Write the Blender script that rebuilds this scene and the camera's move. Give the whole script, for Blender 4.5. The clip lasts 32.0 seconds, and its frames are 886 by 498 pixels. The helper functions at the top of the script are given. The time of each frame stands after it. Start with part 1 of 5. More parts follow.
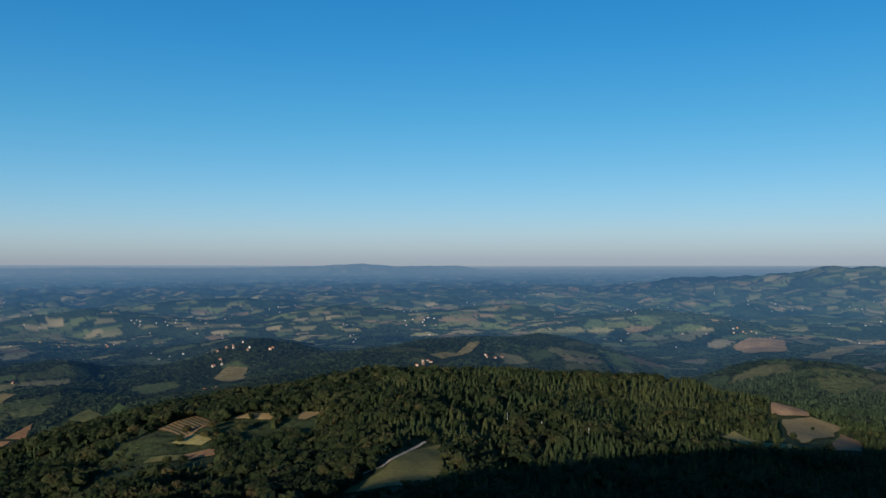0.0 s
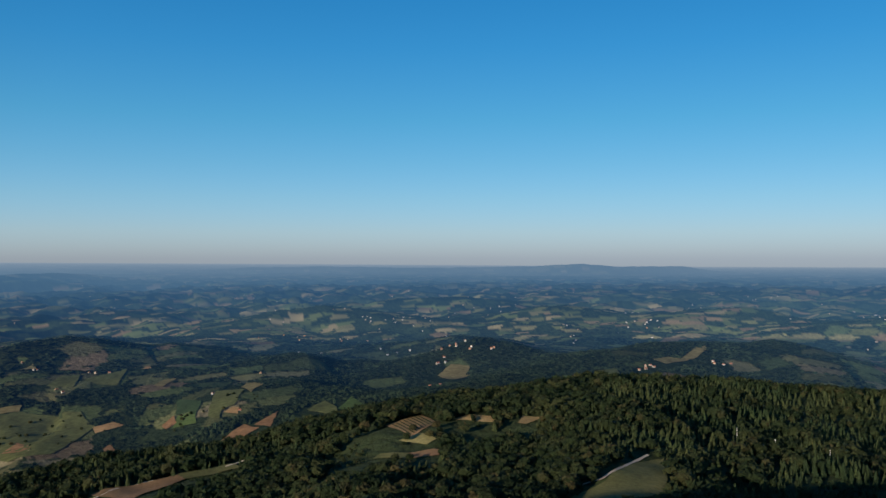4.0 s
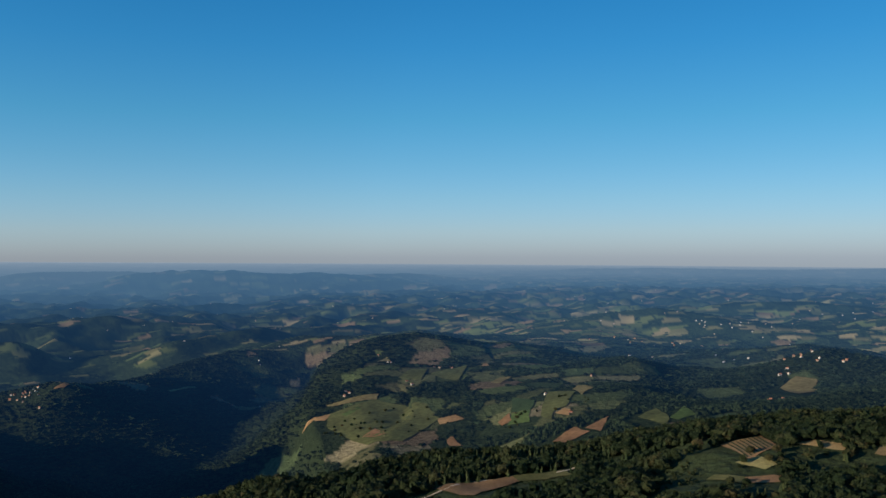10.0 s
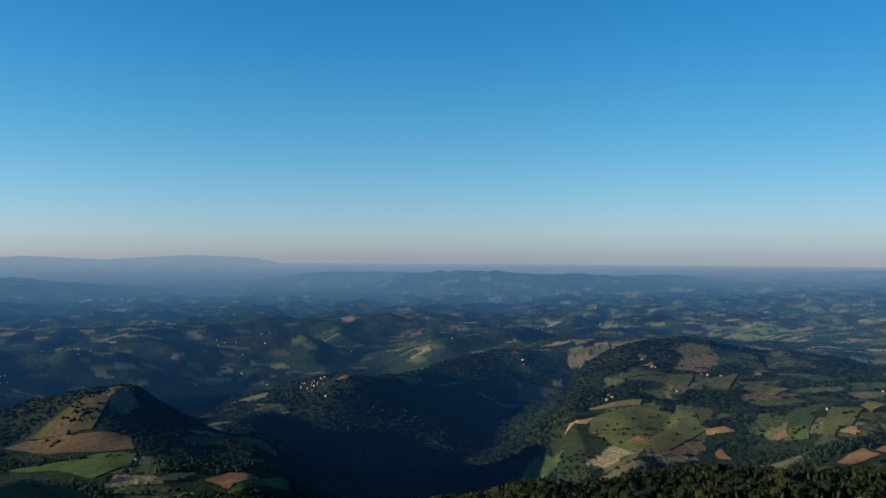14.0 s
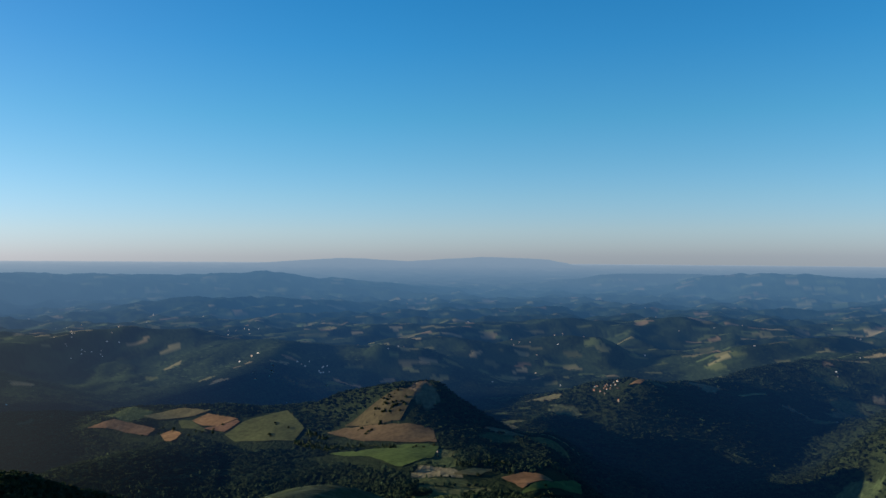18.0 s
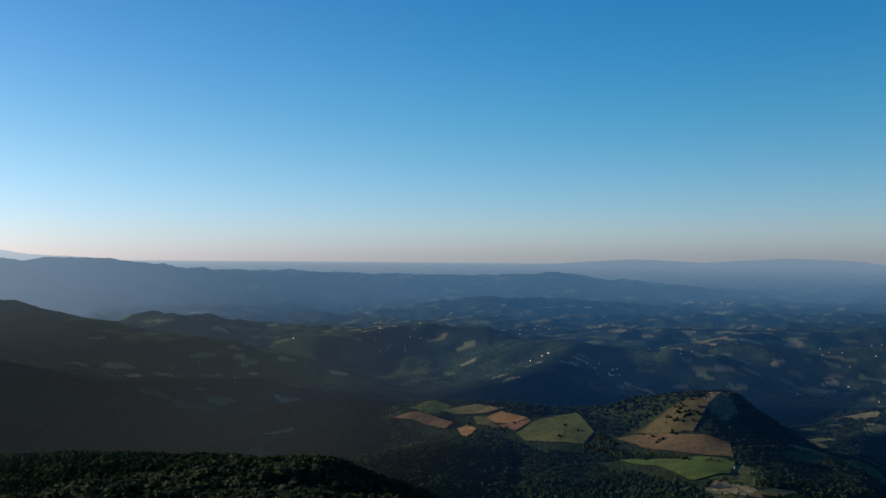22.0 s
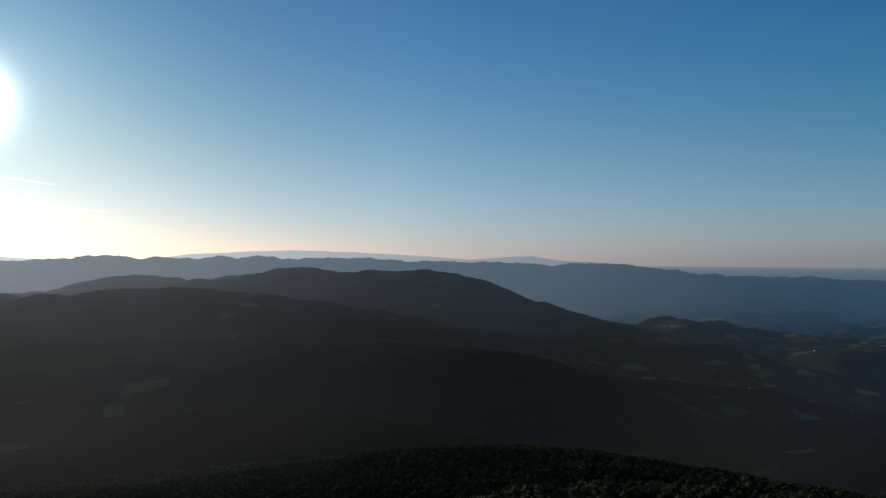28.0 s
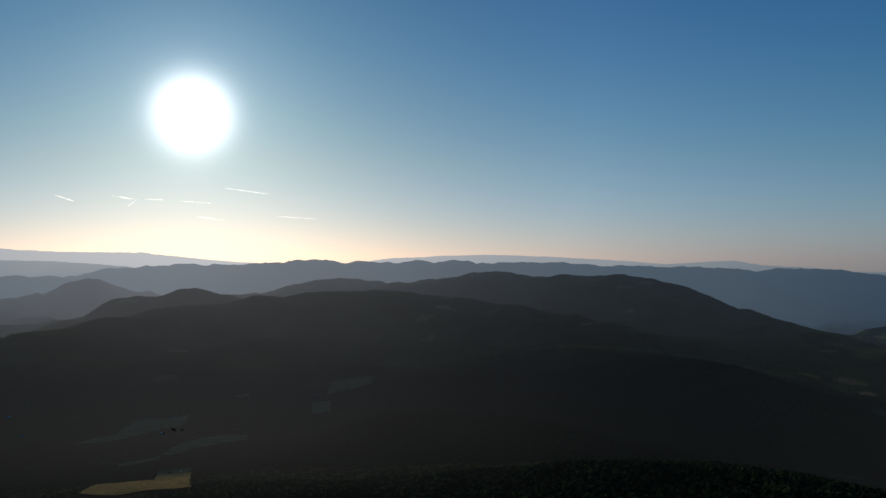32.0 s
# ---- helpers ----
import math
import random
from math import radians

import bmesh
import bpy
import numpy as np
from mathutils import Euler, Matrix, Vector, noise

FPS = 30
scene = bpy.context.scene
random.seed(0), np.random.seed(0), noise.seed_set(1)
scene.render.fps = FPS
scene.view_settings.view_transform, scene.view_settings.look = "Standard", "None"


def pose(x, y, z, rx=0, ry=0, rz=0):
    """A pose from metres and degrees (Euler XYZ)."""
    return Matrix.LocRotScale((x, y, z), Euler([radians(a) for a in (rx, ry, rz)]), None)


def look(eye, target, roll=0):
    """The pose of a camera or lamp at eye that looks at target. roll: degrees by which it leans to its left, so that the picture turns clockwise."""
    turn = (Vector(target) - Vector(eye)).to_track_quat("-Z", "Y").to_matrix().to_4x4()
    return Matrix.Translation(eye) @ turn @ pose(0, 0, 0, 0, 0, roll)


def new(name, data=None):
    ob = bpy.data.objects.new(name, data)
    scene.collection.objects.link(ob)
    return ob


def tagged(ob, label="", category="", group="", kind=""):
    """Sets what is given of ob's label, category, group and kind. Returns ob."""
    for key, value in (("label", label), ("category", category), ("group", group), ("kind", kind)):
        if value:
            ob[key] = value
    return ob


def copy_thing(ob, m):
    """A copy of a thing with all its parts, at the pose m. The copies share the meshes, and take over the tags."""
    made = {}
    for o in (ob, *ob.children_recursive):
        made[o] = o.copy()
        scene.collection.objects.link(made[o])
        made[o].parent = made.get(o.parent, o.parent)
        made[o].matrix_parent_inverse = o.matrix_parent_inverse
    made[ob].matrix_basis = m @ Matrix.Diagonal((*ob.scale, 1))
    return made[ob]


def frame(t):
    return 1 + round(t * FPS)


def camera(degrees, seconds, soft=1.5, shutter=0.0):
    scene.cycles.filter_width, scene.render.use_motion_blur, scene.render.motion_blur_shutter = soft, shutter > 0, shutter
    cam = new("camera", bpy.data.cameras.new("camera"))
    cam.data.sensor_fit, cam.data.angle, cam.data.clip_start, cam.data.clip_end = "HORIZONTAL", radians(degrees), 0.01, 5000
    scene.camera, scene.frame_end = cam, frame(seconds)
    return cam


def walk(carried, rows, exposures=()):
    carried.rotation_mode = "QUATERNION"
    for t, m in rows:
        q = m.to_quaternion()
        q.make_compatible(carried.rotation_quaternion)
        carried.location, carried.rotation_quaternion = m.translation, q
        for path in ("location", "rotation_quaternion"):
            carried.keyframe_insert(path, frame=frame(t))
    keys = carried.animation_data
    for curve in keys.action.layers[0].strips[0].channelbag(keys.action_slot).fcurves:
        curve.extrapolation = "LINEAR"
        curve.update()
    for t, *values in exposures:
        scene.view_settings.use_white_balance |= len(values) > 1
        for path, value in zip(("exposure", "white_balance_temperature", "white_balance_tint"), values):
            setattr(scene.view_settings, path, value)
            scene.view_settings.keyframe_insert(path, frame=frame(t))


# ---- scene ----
# The camera: a drone that rises slowly over a summit and turns to its left. Metres and degrees.
Z0 = 650.0                     # height of the start of the flight
cam = camera(54.8, 32.0)
FLIGHT = [                     # seconds, place, heading (anticlockwise from +y), pitch, lean
    (0, 0.00, 0.00, 650.00, 0.000, 0.720, -0.140),
    (0.5, -0.09, 0.13, 650.93, 1.621, 0.710, -0.107),
    (1, -0.16, 0.21, 651.86, 3.582, 0.701, -0.073),
    (1.5, -0.20, 0.27, 652.81, 5.392, 0.689, -0.043),
    (2, -0.21, 0.29, 653.78, 7.286, 0.679, -0.028),
    (2.5, -0.19, 0.28, 654.76, 9.246, 0.669, -0.013),
    (3, -0.14, 0.24, 655.74, 11.097, 0.665, -0.001),
    (3.5, -0.07, 0.17, 656.75, 12.946, 0.661, 0.009),
    (5.5, 0.50, -0.37, 660.89, 19.593, 0.609, -0.039),
    (6, 0.70, -0.56, 661.97, 21.368, 0.607, -0.039),
    (6.5, 0.93, -0.76, 663.05, 23.112, 0.603, -0.040),
    (7, 1.19, -0.98, 664.15, 24.937, 0.598, -0.047),
    (7.5, 1.47, -1.22, 665.27, 26.739, 0.596, -0.054),
    (8, 1.77, -1.47, 666.40, 28.584, 0.594, -0.054),
    (8.5, 2.10, -1.73, 667.54, 30.557, 0.596, -0.046),
    (9, 2.45, -2.00, 668.70, 32.541, 0.595, -0.036),
    (9.5, 2.82, -2.28, 669.88, 34.560, 0.591, -0.037),
    (10, 3.21, -2.56, 671.07, 36.561, 0.583, -0.037),
    (10.5, 3.63, -2.84, 672.27, 38.828, 0.569, -0.032),
    (11, 4.07, -3.12, 673.50, 40.898, 0.555, -0.021),
    (11.5, 4.52, -3.41, 674.74, 42.941, 0.545, -0.001),
    (12, 5.00, -3.68, 676.00, 45.015, 0.541, 0.012),
    (12.5, 5.50, -3.96, 677.27, 47.174, 0.546, 0.023),
    (13, 6.02, -4.22, 678.56, 49.444, 0.541, 0.021),
    (13.5, 6.56, -4.47, 679.88, 51.756, 0.536, 0.010),
    (14, 7.11, -4.71, 681.20, 54.007, 0.528, -0.006),
    (14.5, 7.68, -4.94, 682.55, 56.248, 0.530, -0.026),
    (16.5, 10.14, -5.63, 688.13, 65.592, 0.549, -0.067),
    (17, 10.80, -5.74, 689.58, 67.829, 0.541, -0.050),
    (17.5, 11.47, -5.82, 691.04, 70.623, 0.531, -0.040),
    (18, 12.15, -5.87, 692.53, 73.427, 0.522, -0.028),
    (18.5, 12.85, -5.88, 694.04, 75.955, 0.514, -0.022),
    (19, 13.56, -5.85, 695.57, 78.419, 0.507, -0.011),
    (19.5, 14.28, -5.79, 697.12, 80.858, 0.499, -0.007),
    (20, 15.02, -5.68, 698.70, 83.233, 0.486, -0.003),
    (20.5, 15.76, -5.52, 700.30, 85.570, 0.475, -0.002),
    (21, 16.52, -5.31, 701.92, 87.791, 0.466, 0.006),
    (21.5, 17.28, -5.05, 703.57, 90.042, 0.462, 0.018),
    (22, 18.06, -4.74, 705.24, 92.674, 0.461, 0.037),
    (22.5, 18.84, -4.37, 706.94, 95.938, 0.465, 0.054),
    (23, 19.64, -3.93, 708.66, 99.249, 0.481, 0.072),
    (23.5, 20.43, -3.44, 710.41, 102.427, 0.497, 0.077),
    (24, 21.24, -2.87, 712.18, 105.856, 0.520, 0.079),
    (24.5, 22.05, -2.24, 713.98, 109.332, 0.535, 0.068),
    (25, 22.87, -1.54, 715.81, 112.537, 0.548, 0.050),
    (25.5, 23.70, -0.75, 717.67, 115.307, 0.558, 0.023),
    (26, 24.52, 0.11, 719.56, 117.797, 0.572, 0.000),
    (26.5, 25.35, 1.05, 721.47, 120.040, 0.591, -0.016),
    (28.5, 28.70, 5.72, 729.43, 128.013, 0.596, -0.016),
    (29, 29.54, 7.13, 731.50, 129.835, 0.613, -0.014),
    (29.5, 30.37, 8.64, 733.60, 131.657, 0.629, -0.005),
    (30, 31.21, 10.25, 735.74, 133.343, 0.646, 0.011),
    (30.5, 32.04, 11.97, 737.91, 134.763, 0.659, 0.024),
    (31, 32.87, 13.81, 740.11, 136.110, 0.671, 0.033),
    (31.5, 33.70, 15.76, 742.35, 137.577, 0.676, 0.037),
    (32, 34.52, 17.83, 744.62, 139.122, 0.676, 0.039),
]
walk(cam, [(t, pose(x, y, z, 90 + pitch, 0, yaw) @ pose(0, 0, 0, 0, 0, lean)) for t, x, y, z, yaw, pitch, lean in FLIGHT],
     exposures=((0, 0.35), (8, 0.35), (13, 0.45), (19, 0.5), (21, 0.35), (23, 0.2), (26, -0.27), (29, -0.77), (32, -0.97)))

# ---- sky and sun: a low evening sun ----
SUN_AZ, SUN_EL = 155.5, 10.5


def towards_sun(el):
    return Vector((-math.sin(radians(SUN_AZ)) * math.cos(radians(el)), math.cos(radians(SUN_AZ)) * math.cos(radians(el)), math.sin(radians(el))))


SUN_DIR = towards_sun(SUN_EL)


def make_world():
    w = bpy.data.worlds.new("sky")
    scene.world = w
    w.use_nodes = True
    nt = w.node_tree
    sky = nt.nodes.new("ShaderNodeTexSky")
    sky.sky_type = "NISHITA"
    sky.sun_disc = False
    sky.sun_elevation, sky.sun_rotation = radians(SUN_EL), -radians(SUN_AZ)
    sky.altitude, sky.air_density, sky.dust_density, sky.ozone_density = 900, 1.0, 0.7, 2.5
    coord = nt.nodes.new("ShaderNodeTexCoord")
    split = nt.nodes.new("ShaderNodeSeparateXYZ")
    nt.links.new(coord.outputs["Generated"], split.inputs[0])
    dot = nt.nodes.new("ShaderNodeVectorMath")
    dot.operation = "DOT_PRODUCT"
    dot.inputs[1].default_value = towards_sun(9.3)
    nt.links.new(coord.outputs["Generated"], dot.inputs[0])
    # the air's own blue by height over the horizon: deep away from the sun, pale towards it
    tints = []
    for stops in (((0.0, (0.70, 0.85, 1.50)), (0.03, (0.74, 0.90, 1.36)), (0.07, (0.63, 0.90, 1.22)), (0.11, (0.50, 0.89, 1.15)), (0.16, (0.36, 0.89, 1.12)), (0.24, (0.22, 0.85, 1.17)), (0.34, (0.13, 0.80, 1.17)), (1.0, (0.15, 0.48, 0.7))),
                  ((0.0, (0.68, 0.79, 1.44)), (0.03, (0.69, 0.82, 1.28)), (0.07, (0.68, 0.84, 1.15)), (0.11, (0.64, 0.84, 1.04)), (0.16, (0.55, 0.82, 1.02)), (0.24, (0.42, 0.76, 1.03)), (0.34, (0.32, 0.68, 1.0)), (1.0, (0.2, 0.48, 0.7)))):
        ramp = nt.nodes.new("ShaderNodeValToRGB")
        for k, (p, c) in enumerate(stops):
            e = ramp.color_ramp.elements[k] if k < 2 else ramp.color_ramp.elements.new(p)
            e.position, e.color = p, (*c, 1)
        nt.links.new(split.outputs[2], ramp.inputs[0])
        tints.append(ramp)
    towards = nt.nodes.new("ShaderNodeMapRange")
    towards.interpolation_type = "SMOOTHSTEP"
    towards.inputs["From Min"].default_value, towards.inputs["From Max"].default_value = 0.2, 0.97
    nt.links.new(dot.outputs["Value"], towards.inputs["Value"])
    both = nt.nodes.new("ShaderNodeMix")
    both.data_type = "RGBA"
    nt.links.new(towards.outputs[0], both.inputs[0])
    nt.links.new(tints[0].outputs[0], both.inputs[6])
    nt.links.new(tints[1].outputs[0], both.inputs[7])
    tint = nt.nodes.new("ShaderNodeMix")
    tint.data_type, tint.blend_type = "RGBA", "MULTIPLY"
    tint.inputs[0].default_value = 1.0
    nt.links.new(sky.outputs[0], tint.inputs[6])
    half = nt.nodes.new("ShaderNodeMath")
    half.operation = "MULTIPLY_ADD"
    half.inputs[1].default_value, half.inputs[2].default_value = 0.5, 0.5
    nt.links.new(dot.outputs["Value"], half.inputs[0])
    across = nt.nodes.new("ShaderNodeValToRGB")      # the sky stays bright at right angles to the sun
    for k, (p, v) in enumerate(((0.02, 0.72), (0.3, 1.0), (0.62, 1.06), (0.95, 1.02), (1.0, 0.8))):
        e = across.color_ramp.elements[k] if k < 2 else across.color_ramp.elements.new(p)
        e.position, e.color = p, (v, v, v, 1)
    nt.links.new(half.outputs[0], across.inputs[0])
    mid = nt.nodes.new("ShaderNodeMix")
    mid.data_type, mid.blend_type = "RGBA", "MULTIPLY"
    mid.inputs[0].default_value = 1.0
    nt.links.new(both.outputs[2], mid.inputs[6])
    nt.links.new(across.outputs[0], mid.inputs[7])
    nt.links.new(mid.outputs[2], tint.inputs[7])
    # the sun itself, with the narrow glare round it
    clamped = nt.nodes.new("ShaderNodeClamp")
    nt.links.new(dot.outputs["Value"], clamped.inputs[0])
    core = nt.nodes.new("ShaderNodeMath")
    core.operation = "POWER"
    core.inputs[1].default_value = 1850.0
    nt.links.new(clamped.outputs[0], core.inputs[0])
    disc = nt.nodes.new("ShaderNodeMath")
    disc.operation = "MULTIPLY"
    disc.inputs[1].default_value = 42.0
    nt.links.new(core.outputs[0], disc.inputs[0])
    add = nt.nodes.new("ShaderNodeMix")
    add.data_type, add.blend_type = "RGBA", "ADD"
    add.inputs[0].default_value = 1.0
    nt.links.new(tint.outputs[2], add.inputs[6])
    glare = nt.nodes.new("ShaderNodeMath")           # the bright air close round the sun
    glare.operation = "POWER"
    glare.inputs[1].default_value = 260.0
    nt.links.new(clamped.outputs[0], glare.inputs[0])
    total = nt.nodes.new("ShaderNodeMath")
    total.operation = "MULTIPLY_ADD"
    total.inputs[1].default_value = 2.2
    nt.links.new(glare.outputs[0], total.inputs[0])
    nt.links.new(disc.outputs[0], total.inputs[2])
    nt.links.new(total.outputs[0], add.inputs[7])
    bg = nt.nodes["Background"]
    bg.inputs["Strength"].default_value = 0.11
    nt.links.new(add.outputs[2], bg.inputs["Color"])


make_world()
sun = new("sun", bpy.data.lights.new("sun", "SUN"))
sun.data.energy, sun.data.angle, sun.data.color = 5.0, radians(0.5), (1.0, 0.83, 0.62)
sun.matrix_world = look(SUN_DIR * 100, (0, 0, 0))


# ---- small tools ----
def grad_noise(x, y, seed=0):
    """Smooth noise from about -1 to 1, one bump per unit."""
    xi, yi = np.floor(x).astype(np.int64), np.floor(y).astype(np.int64)
    fx, fy = x - xi, y - yi
    u, v = fx * fx * fx * (fx * (fx * 6 - 15) + 10), fy * fy * fy * (fy * (fy * 6 - 15) + 10)

    def corner(ix, iy, dx, dy):
        a = hash01(ix, iy, seed) * 6.2832
        return np.cos(a) * dx + np.sin(a) * dy
    a = corner(xi, yi, fx, fy) * (1 - u) + corner(xi + 1, yi, fx - 1, fy) * u
    b = corner(xi, yi + 1, fx, fy - 1) * (1 - u) + corner(xi + 1, yi + 1, fx - 1, fy - 1) * u
    return 1.5 * (a * (1 - v) + b * v)


def hash01(ix, iy, seed=0):
    h = (ix.astype(np.int64) * 374761393 + iy.astype(np.int64) * 668265263 + seed * 974634777) & 0x7FFFFFFF
    h = ((h ^ (h >> 13)) * 1274126177) & 0x7FFFFFFF
    h = ((h ^ (h >> 16)) * 374761393) & 0x7FFFFFFF
    return (h ^ (h >> 15)) % 100003 / 100003.0


def fbm(x, y, size, octaves=4, seed=0, gain=0.5):
    out, amp = 0.0, 1.0
    for k in range(octaves):
        out = out + amp * grad_noise(x / size + 17.3 * k, y / size - 9.1 * k, seed + k)
        amp, size = amp * gain, size * 0.5
    return out


def smooth(a, b, x):
    t = np.clip((x - a) / (b - a), 0, 1)
    return t * t * (3 - 2 * t)


def polar(az, d):
    a = np.radians(az)
    return -np.sin(a) * d, np.cos(a) * d


# ---- the lie of the land ----
# Slopes of the mountain under the drone: heights (from the start of the flight) at these distances, by heading.
REACH = (0, 300, 600, 800, 1000, 1300, 1700, 2200, 2800, 3600, 4800, 6500)
SLOPES = {}


def slope(az, *heights):
    SLOPES[az] = heights


slope(-45, -42, -120, -180, -190, -205, -235, -260, -280, -290, -310, -320, -330)
slope(-22, -42, -120, -182, -192, -212, -246, -262, -290, -330, -350, -340, -330)
slope(-15, -42, -115, -182, -190, -195, -215, -290, -350, -390, -380, -350, -330)
slope(-8, -42, -110, -174, -184, -180, -195, -260, -330, -350, -370, -350, -330)
slope(3, -42, -125, -162, -165, -152, -180, -260, -320, -340, -360, -350, -330)
slope(9, -42, -115, -172, -180, -168, -225, -320, -385, -375, -370, -350, -335)
slope(17, -42, -110, -168, -180, -176, -255, -325, -400, -395, -380, -370, -350)
slope(28, -42, -115, -188, -210, -208, -290, -375, -355, -330, -380, -380, -370)
slope(36, -42, -110, -188, -212, -212, -330, -440, -425, -340, -370, -400, -400)
slope(41, -42, -112, -192, -216, -222, -350, -430, -420, -355, -400, -440, -440)
slope(44.5, -42, -115, -200, -222, -235, -380, -530, -445, -455, -540, -500, -480)
slope(46.2, -42, -115, -203, -226, -240, -390, -575, -590, -635, -630, -540, -500)
slope(49.5, -42, -115, -205, -230, -245, -395, -590, -655, -655, -620, -530, -500)
slope(53, -42, -118, -212, -238, -255, -410, -590, -650, -640, -600, -560, -530)
slope(58, -42, -118, -215, -245, -270, -410, -560, -640, -660, -620, -600, -540)
slope(62, -42, -120, -220, -255, -295, -385, -460, -550, -610, -640, -620, -560)
slope(67, -42, -122, -225, -262, -305, -350, -385, -440, -520, -620, -620, -560)
slope(75, -42, -122, -235, -280, -320, -365, -385, -405, -520, -620, -600, -560)
slope(84, -42, -115, -235, -285, -325, -385, -440, -450, -520, -600, -600, -560)
slope(90, -42, -115, -225, -275, -320, -400, -470, -490, -520, -600, -620, -580)
slope(96, -42, -120, -205, -235, -260, -360, -470, -500, -530, -600, -640, -600)
slope(103, -42, -120, -200, -225, -245, -300, -430, -520, -560, -600, -640, -600)
slope(110, -42, -120, -195, -225, -250, -290, -380, -510, -570, -600, -640, -600)
slope(119, -42, -125, -190, -220, -250, -300, -345, -450, -540, -560, -600, -560)
slope(130, -42, -130, -195, -230, -260, -320, -370, -440, -500, -530, -560, -500)
slope(141, -42, -135, -200, -245, -285, -340, -385, -430, -480, -530, -560, -400)
slope(150, -42, -140, -220, -270, -310, -350, -380, -420, -460, -530, -520, -400)
slope(166, -42, -140, -230, -280, -320, -360, -385, -415, -440, -480, -500, -400)
slope(240, -42, -120, -200, -240, -270, -290, -310, -320, -330, -340, -350, -360)

# level of the low country and of the drone, by heading
PLAIN_AZ = (-60, -10, 0, 13, 25, 43, 49, 60, 75, 85, 100, 112, 120, 135, 150, 166, 240, 300)
PLAIN_Z = (-330, -330, -330, -340, -370, -430, -480, -500, -500, -520, -560, -550, -450, -350, -380, -400, -380, -330)
EYE_AZ = (-60, 0, 21.4, 49.4, 78.4, 99.2, 117.8, 139.1, 180, 300)
EYE_X = (0, 0, 0.7, 6, 13.6, 19.6, 24.5, 34.5, 34.5, 0)
EYE_Y = (0, 0, -0.6, -4.2, -5.9, -3.9, 0.1, 17.8, 17.8, 0)
EYE_Z = (0, 0, 12, 28.6, 45.6, 58.7, 69.6, 94.6, 94.6, 0)

RIDGES = []


def ridge(front, back, *crest):
    """A ridge by the places of its crest (heading, distance, height): half-widths of its side towards the drone and of its far side."""
    p = np.array([polar(a, d) for a, d, _ in crest])
    RIDGES.append((p, np.array([float(z) for _, _, z in crest]), float(front), float(back)))


# the far ranges
ridge(1500, 1500, (81.4, 25990, -42), (79.0, 25990, 33), (75.8, 25990, -48), (73.1, 25990, 31), (70.7, 25990, 96), (68.3, 25990, 62), (66.5, 25990, 29), (64.6, 25990, -141), (63.2, 25990, -227))   # a long table mountain
ridge(1500, 1500, (96.8, 27990, -276), (89.8, 27980, -137), (86.4, 26980, -152), (82.6, 26480, -27), (80.0, 25980, 42), (75.1, 25980, -59))
ridge(1500, 1500, (166.6, 23970, 394), (163.5, 23970, 315), (158.6, 23970, 307), (156.2, 23970, 189), (152.7, 23970, 52))
ridge(1300, 1300, (142.3, 23960, 164), (136.3, 23960, 277), (132.5, 23960, 245), (127.3, 23960, 152), (124.5, 21960, 60), (121.7, 21960, 145), (120.3, 21960, 173), (118.6, 21960, 78), (115.4, 21960, 13))
ridge(1100, 1100, (145.3, 10490, 66), (142.2, 10480, 46), (141.0, 10480, 78), (139.7, 10280, 46), (138.5, 10280, 97), (137.3, 10480, 52), (135.6, 10480, 52), (132.5, 10980, 86), (130.3, 10980, 65), (127.8, 10980, 29), (124.1, 10980, 43), (119.5, 10980, 6), (114.6, 10980, 21), (112.3, 10980, -22), (109.7, 10980, -94), (106.0, 11480, -129), (102.4, 11980, -149), (99.0, 12480, -184), (95.7, 12480, -217), (90.4, 12980, -238))   # the long skyline ridge
ridge(800, 900, (160.4, 11470, -28), (158.4, 11470, 14), (155.9, 11470, 42), (152.8, 10970, 23), (149.9, 10470, 59), (148.8, 10470, 93))
ridge(1000, 1000, (166.6, 16970, 98), (163.9, 16970, 78), (160.3, 15970, -1))
ridge(600, 600, (166.7, 10970, -114), (164.8, 10970, -91), (163.3, 10970, -120))
ridge(420, 420, (166.1, 8170, -223), (164.3, 8170, -203), (162.7, 8170, -83), (161.9, 8170, -59), (160.9, 8270, -92), (159.1, 8370, -180))
ridge(900, 900, (110.7, 12490, -132), (107.6, 12490, -167), (103.4, 12490, -143), (101.0, 12490, -177), (97.5, 12490, -198), (90.2, 12480, -212), (86.4, 12480, -181), (84.9, 12480, -156), (83.0, 12480, -222), (78.9, 12480, -288))
ridge(700, 700, (56.0, 13000, -207), (54.2, 13000, -172), (50.4, 12500, -157), (47.7, 12500, -207), (45.3, 12500, -194), (42.1, 13000, -222), (38.5, 14500, -230))
ridge(700, 800, (27.2, 19000, -176), (22.3, 19000, -151), (16.8, 18000, -166), (11.5, 19000, -147), (8.7, 19000, -121), (1.2, 19000, -181))
ridge(700, 700, (62.4, 14990, -224), (57.2, 15490, -212), (53.8, 13990, -241), (49.6, 12490, -193), (47.4, 12490, -208), (44.8, 12490, -224), (41.1, 12490, -261))
ridge(500, 700, (8.4, 18000, -112), (6.9, 17500, -76), (5.4, 17500, -55), (3.2, 17500, -114), (-0.6, 19000, -100))
ridge(700, 800, (-17.1, 9500, -180), (-19.8, 9000, -169), (-22.8, 8600, -118), (-24.7, 8300, -63), (-27.4, 8000, -70), (-30.6, 8000, -78))
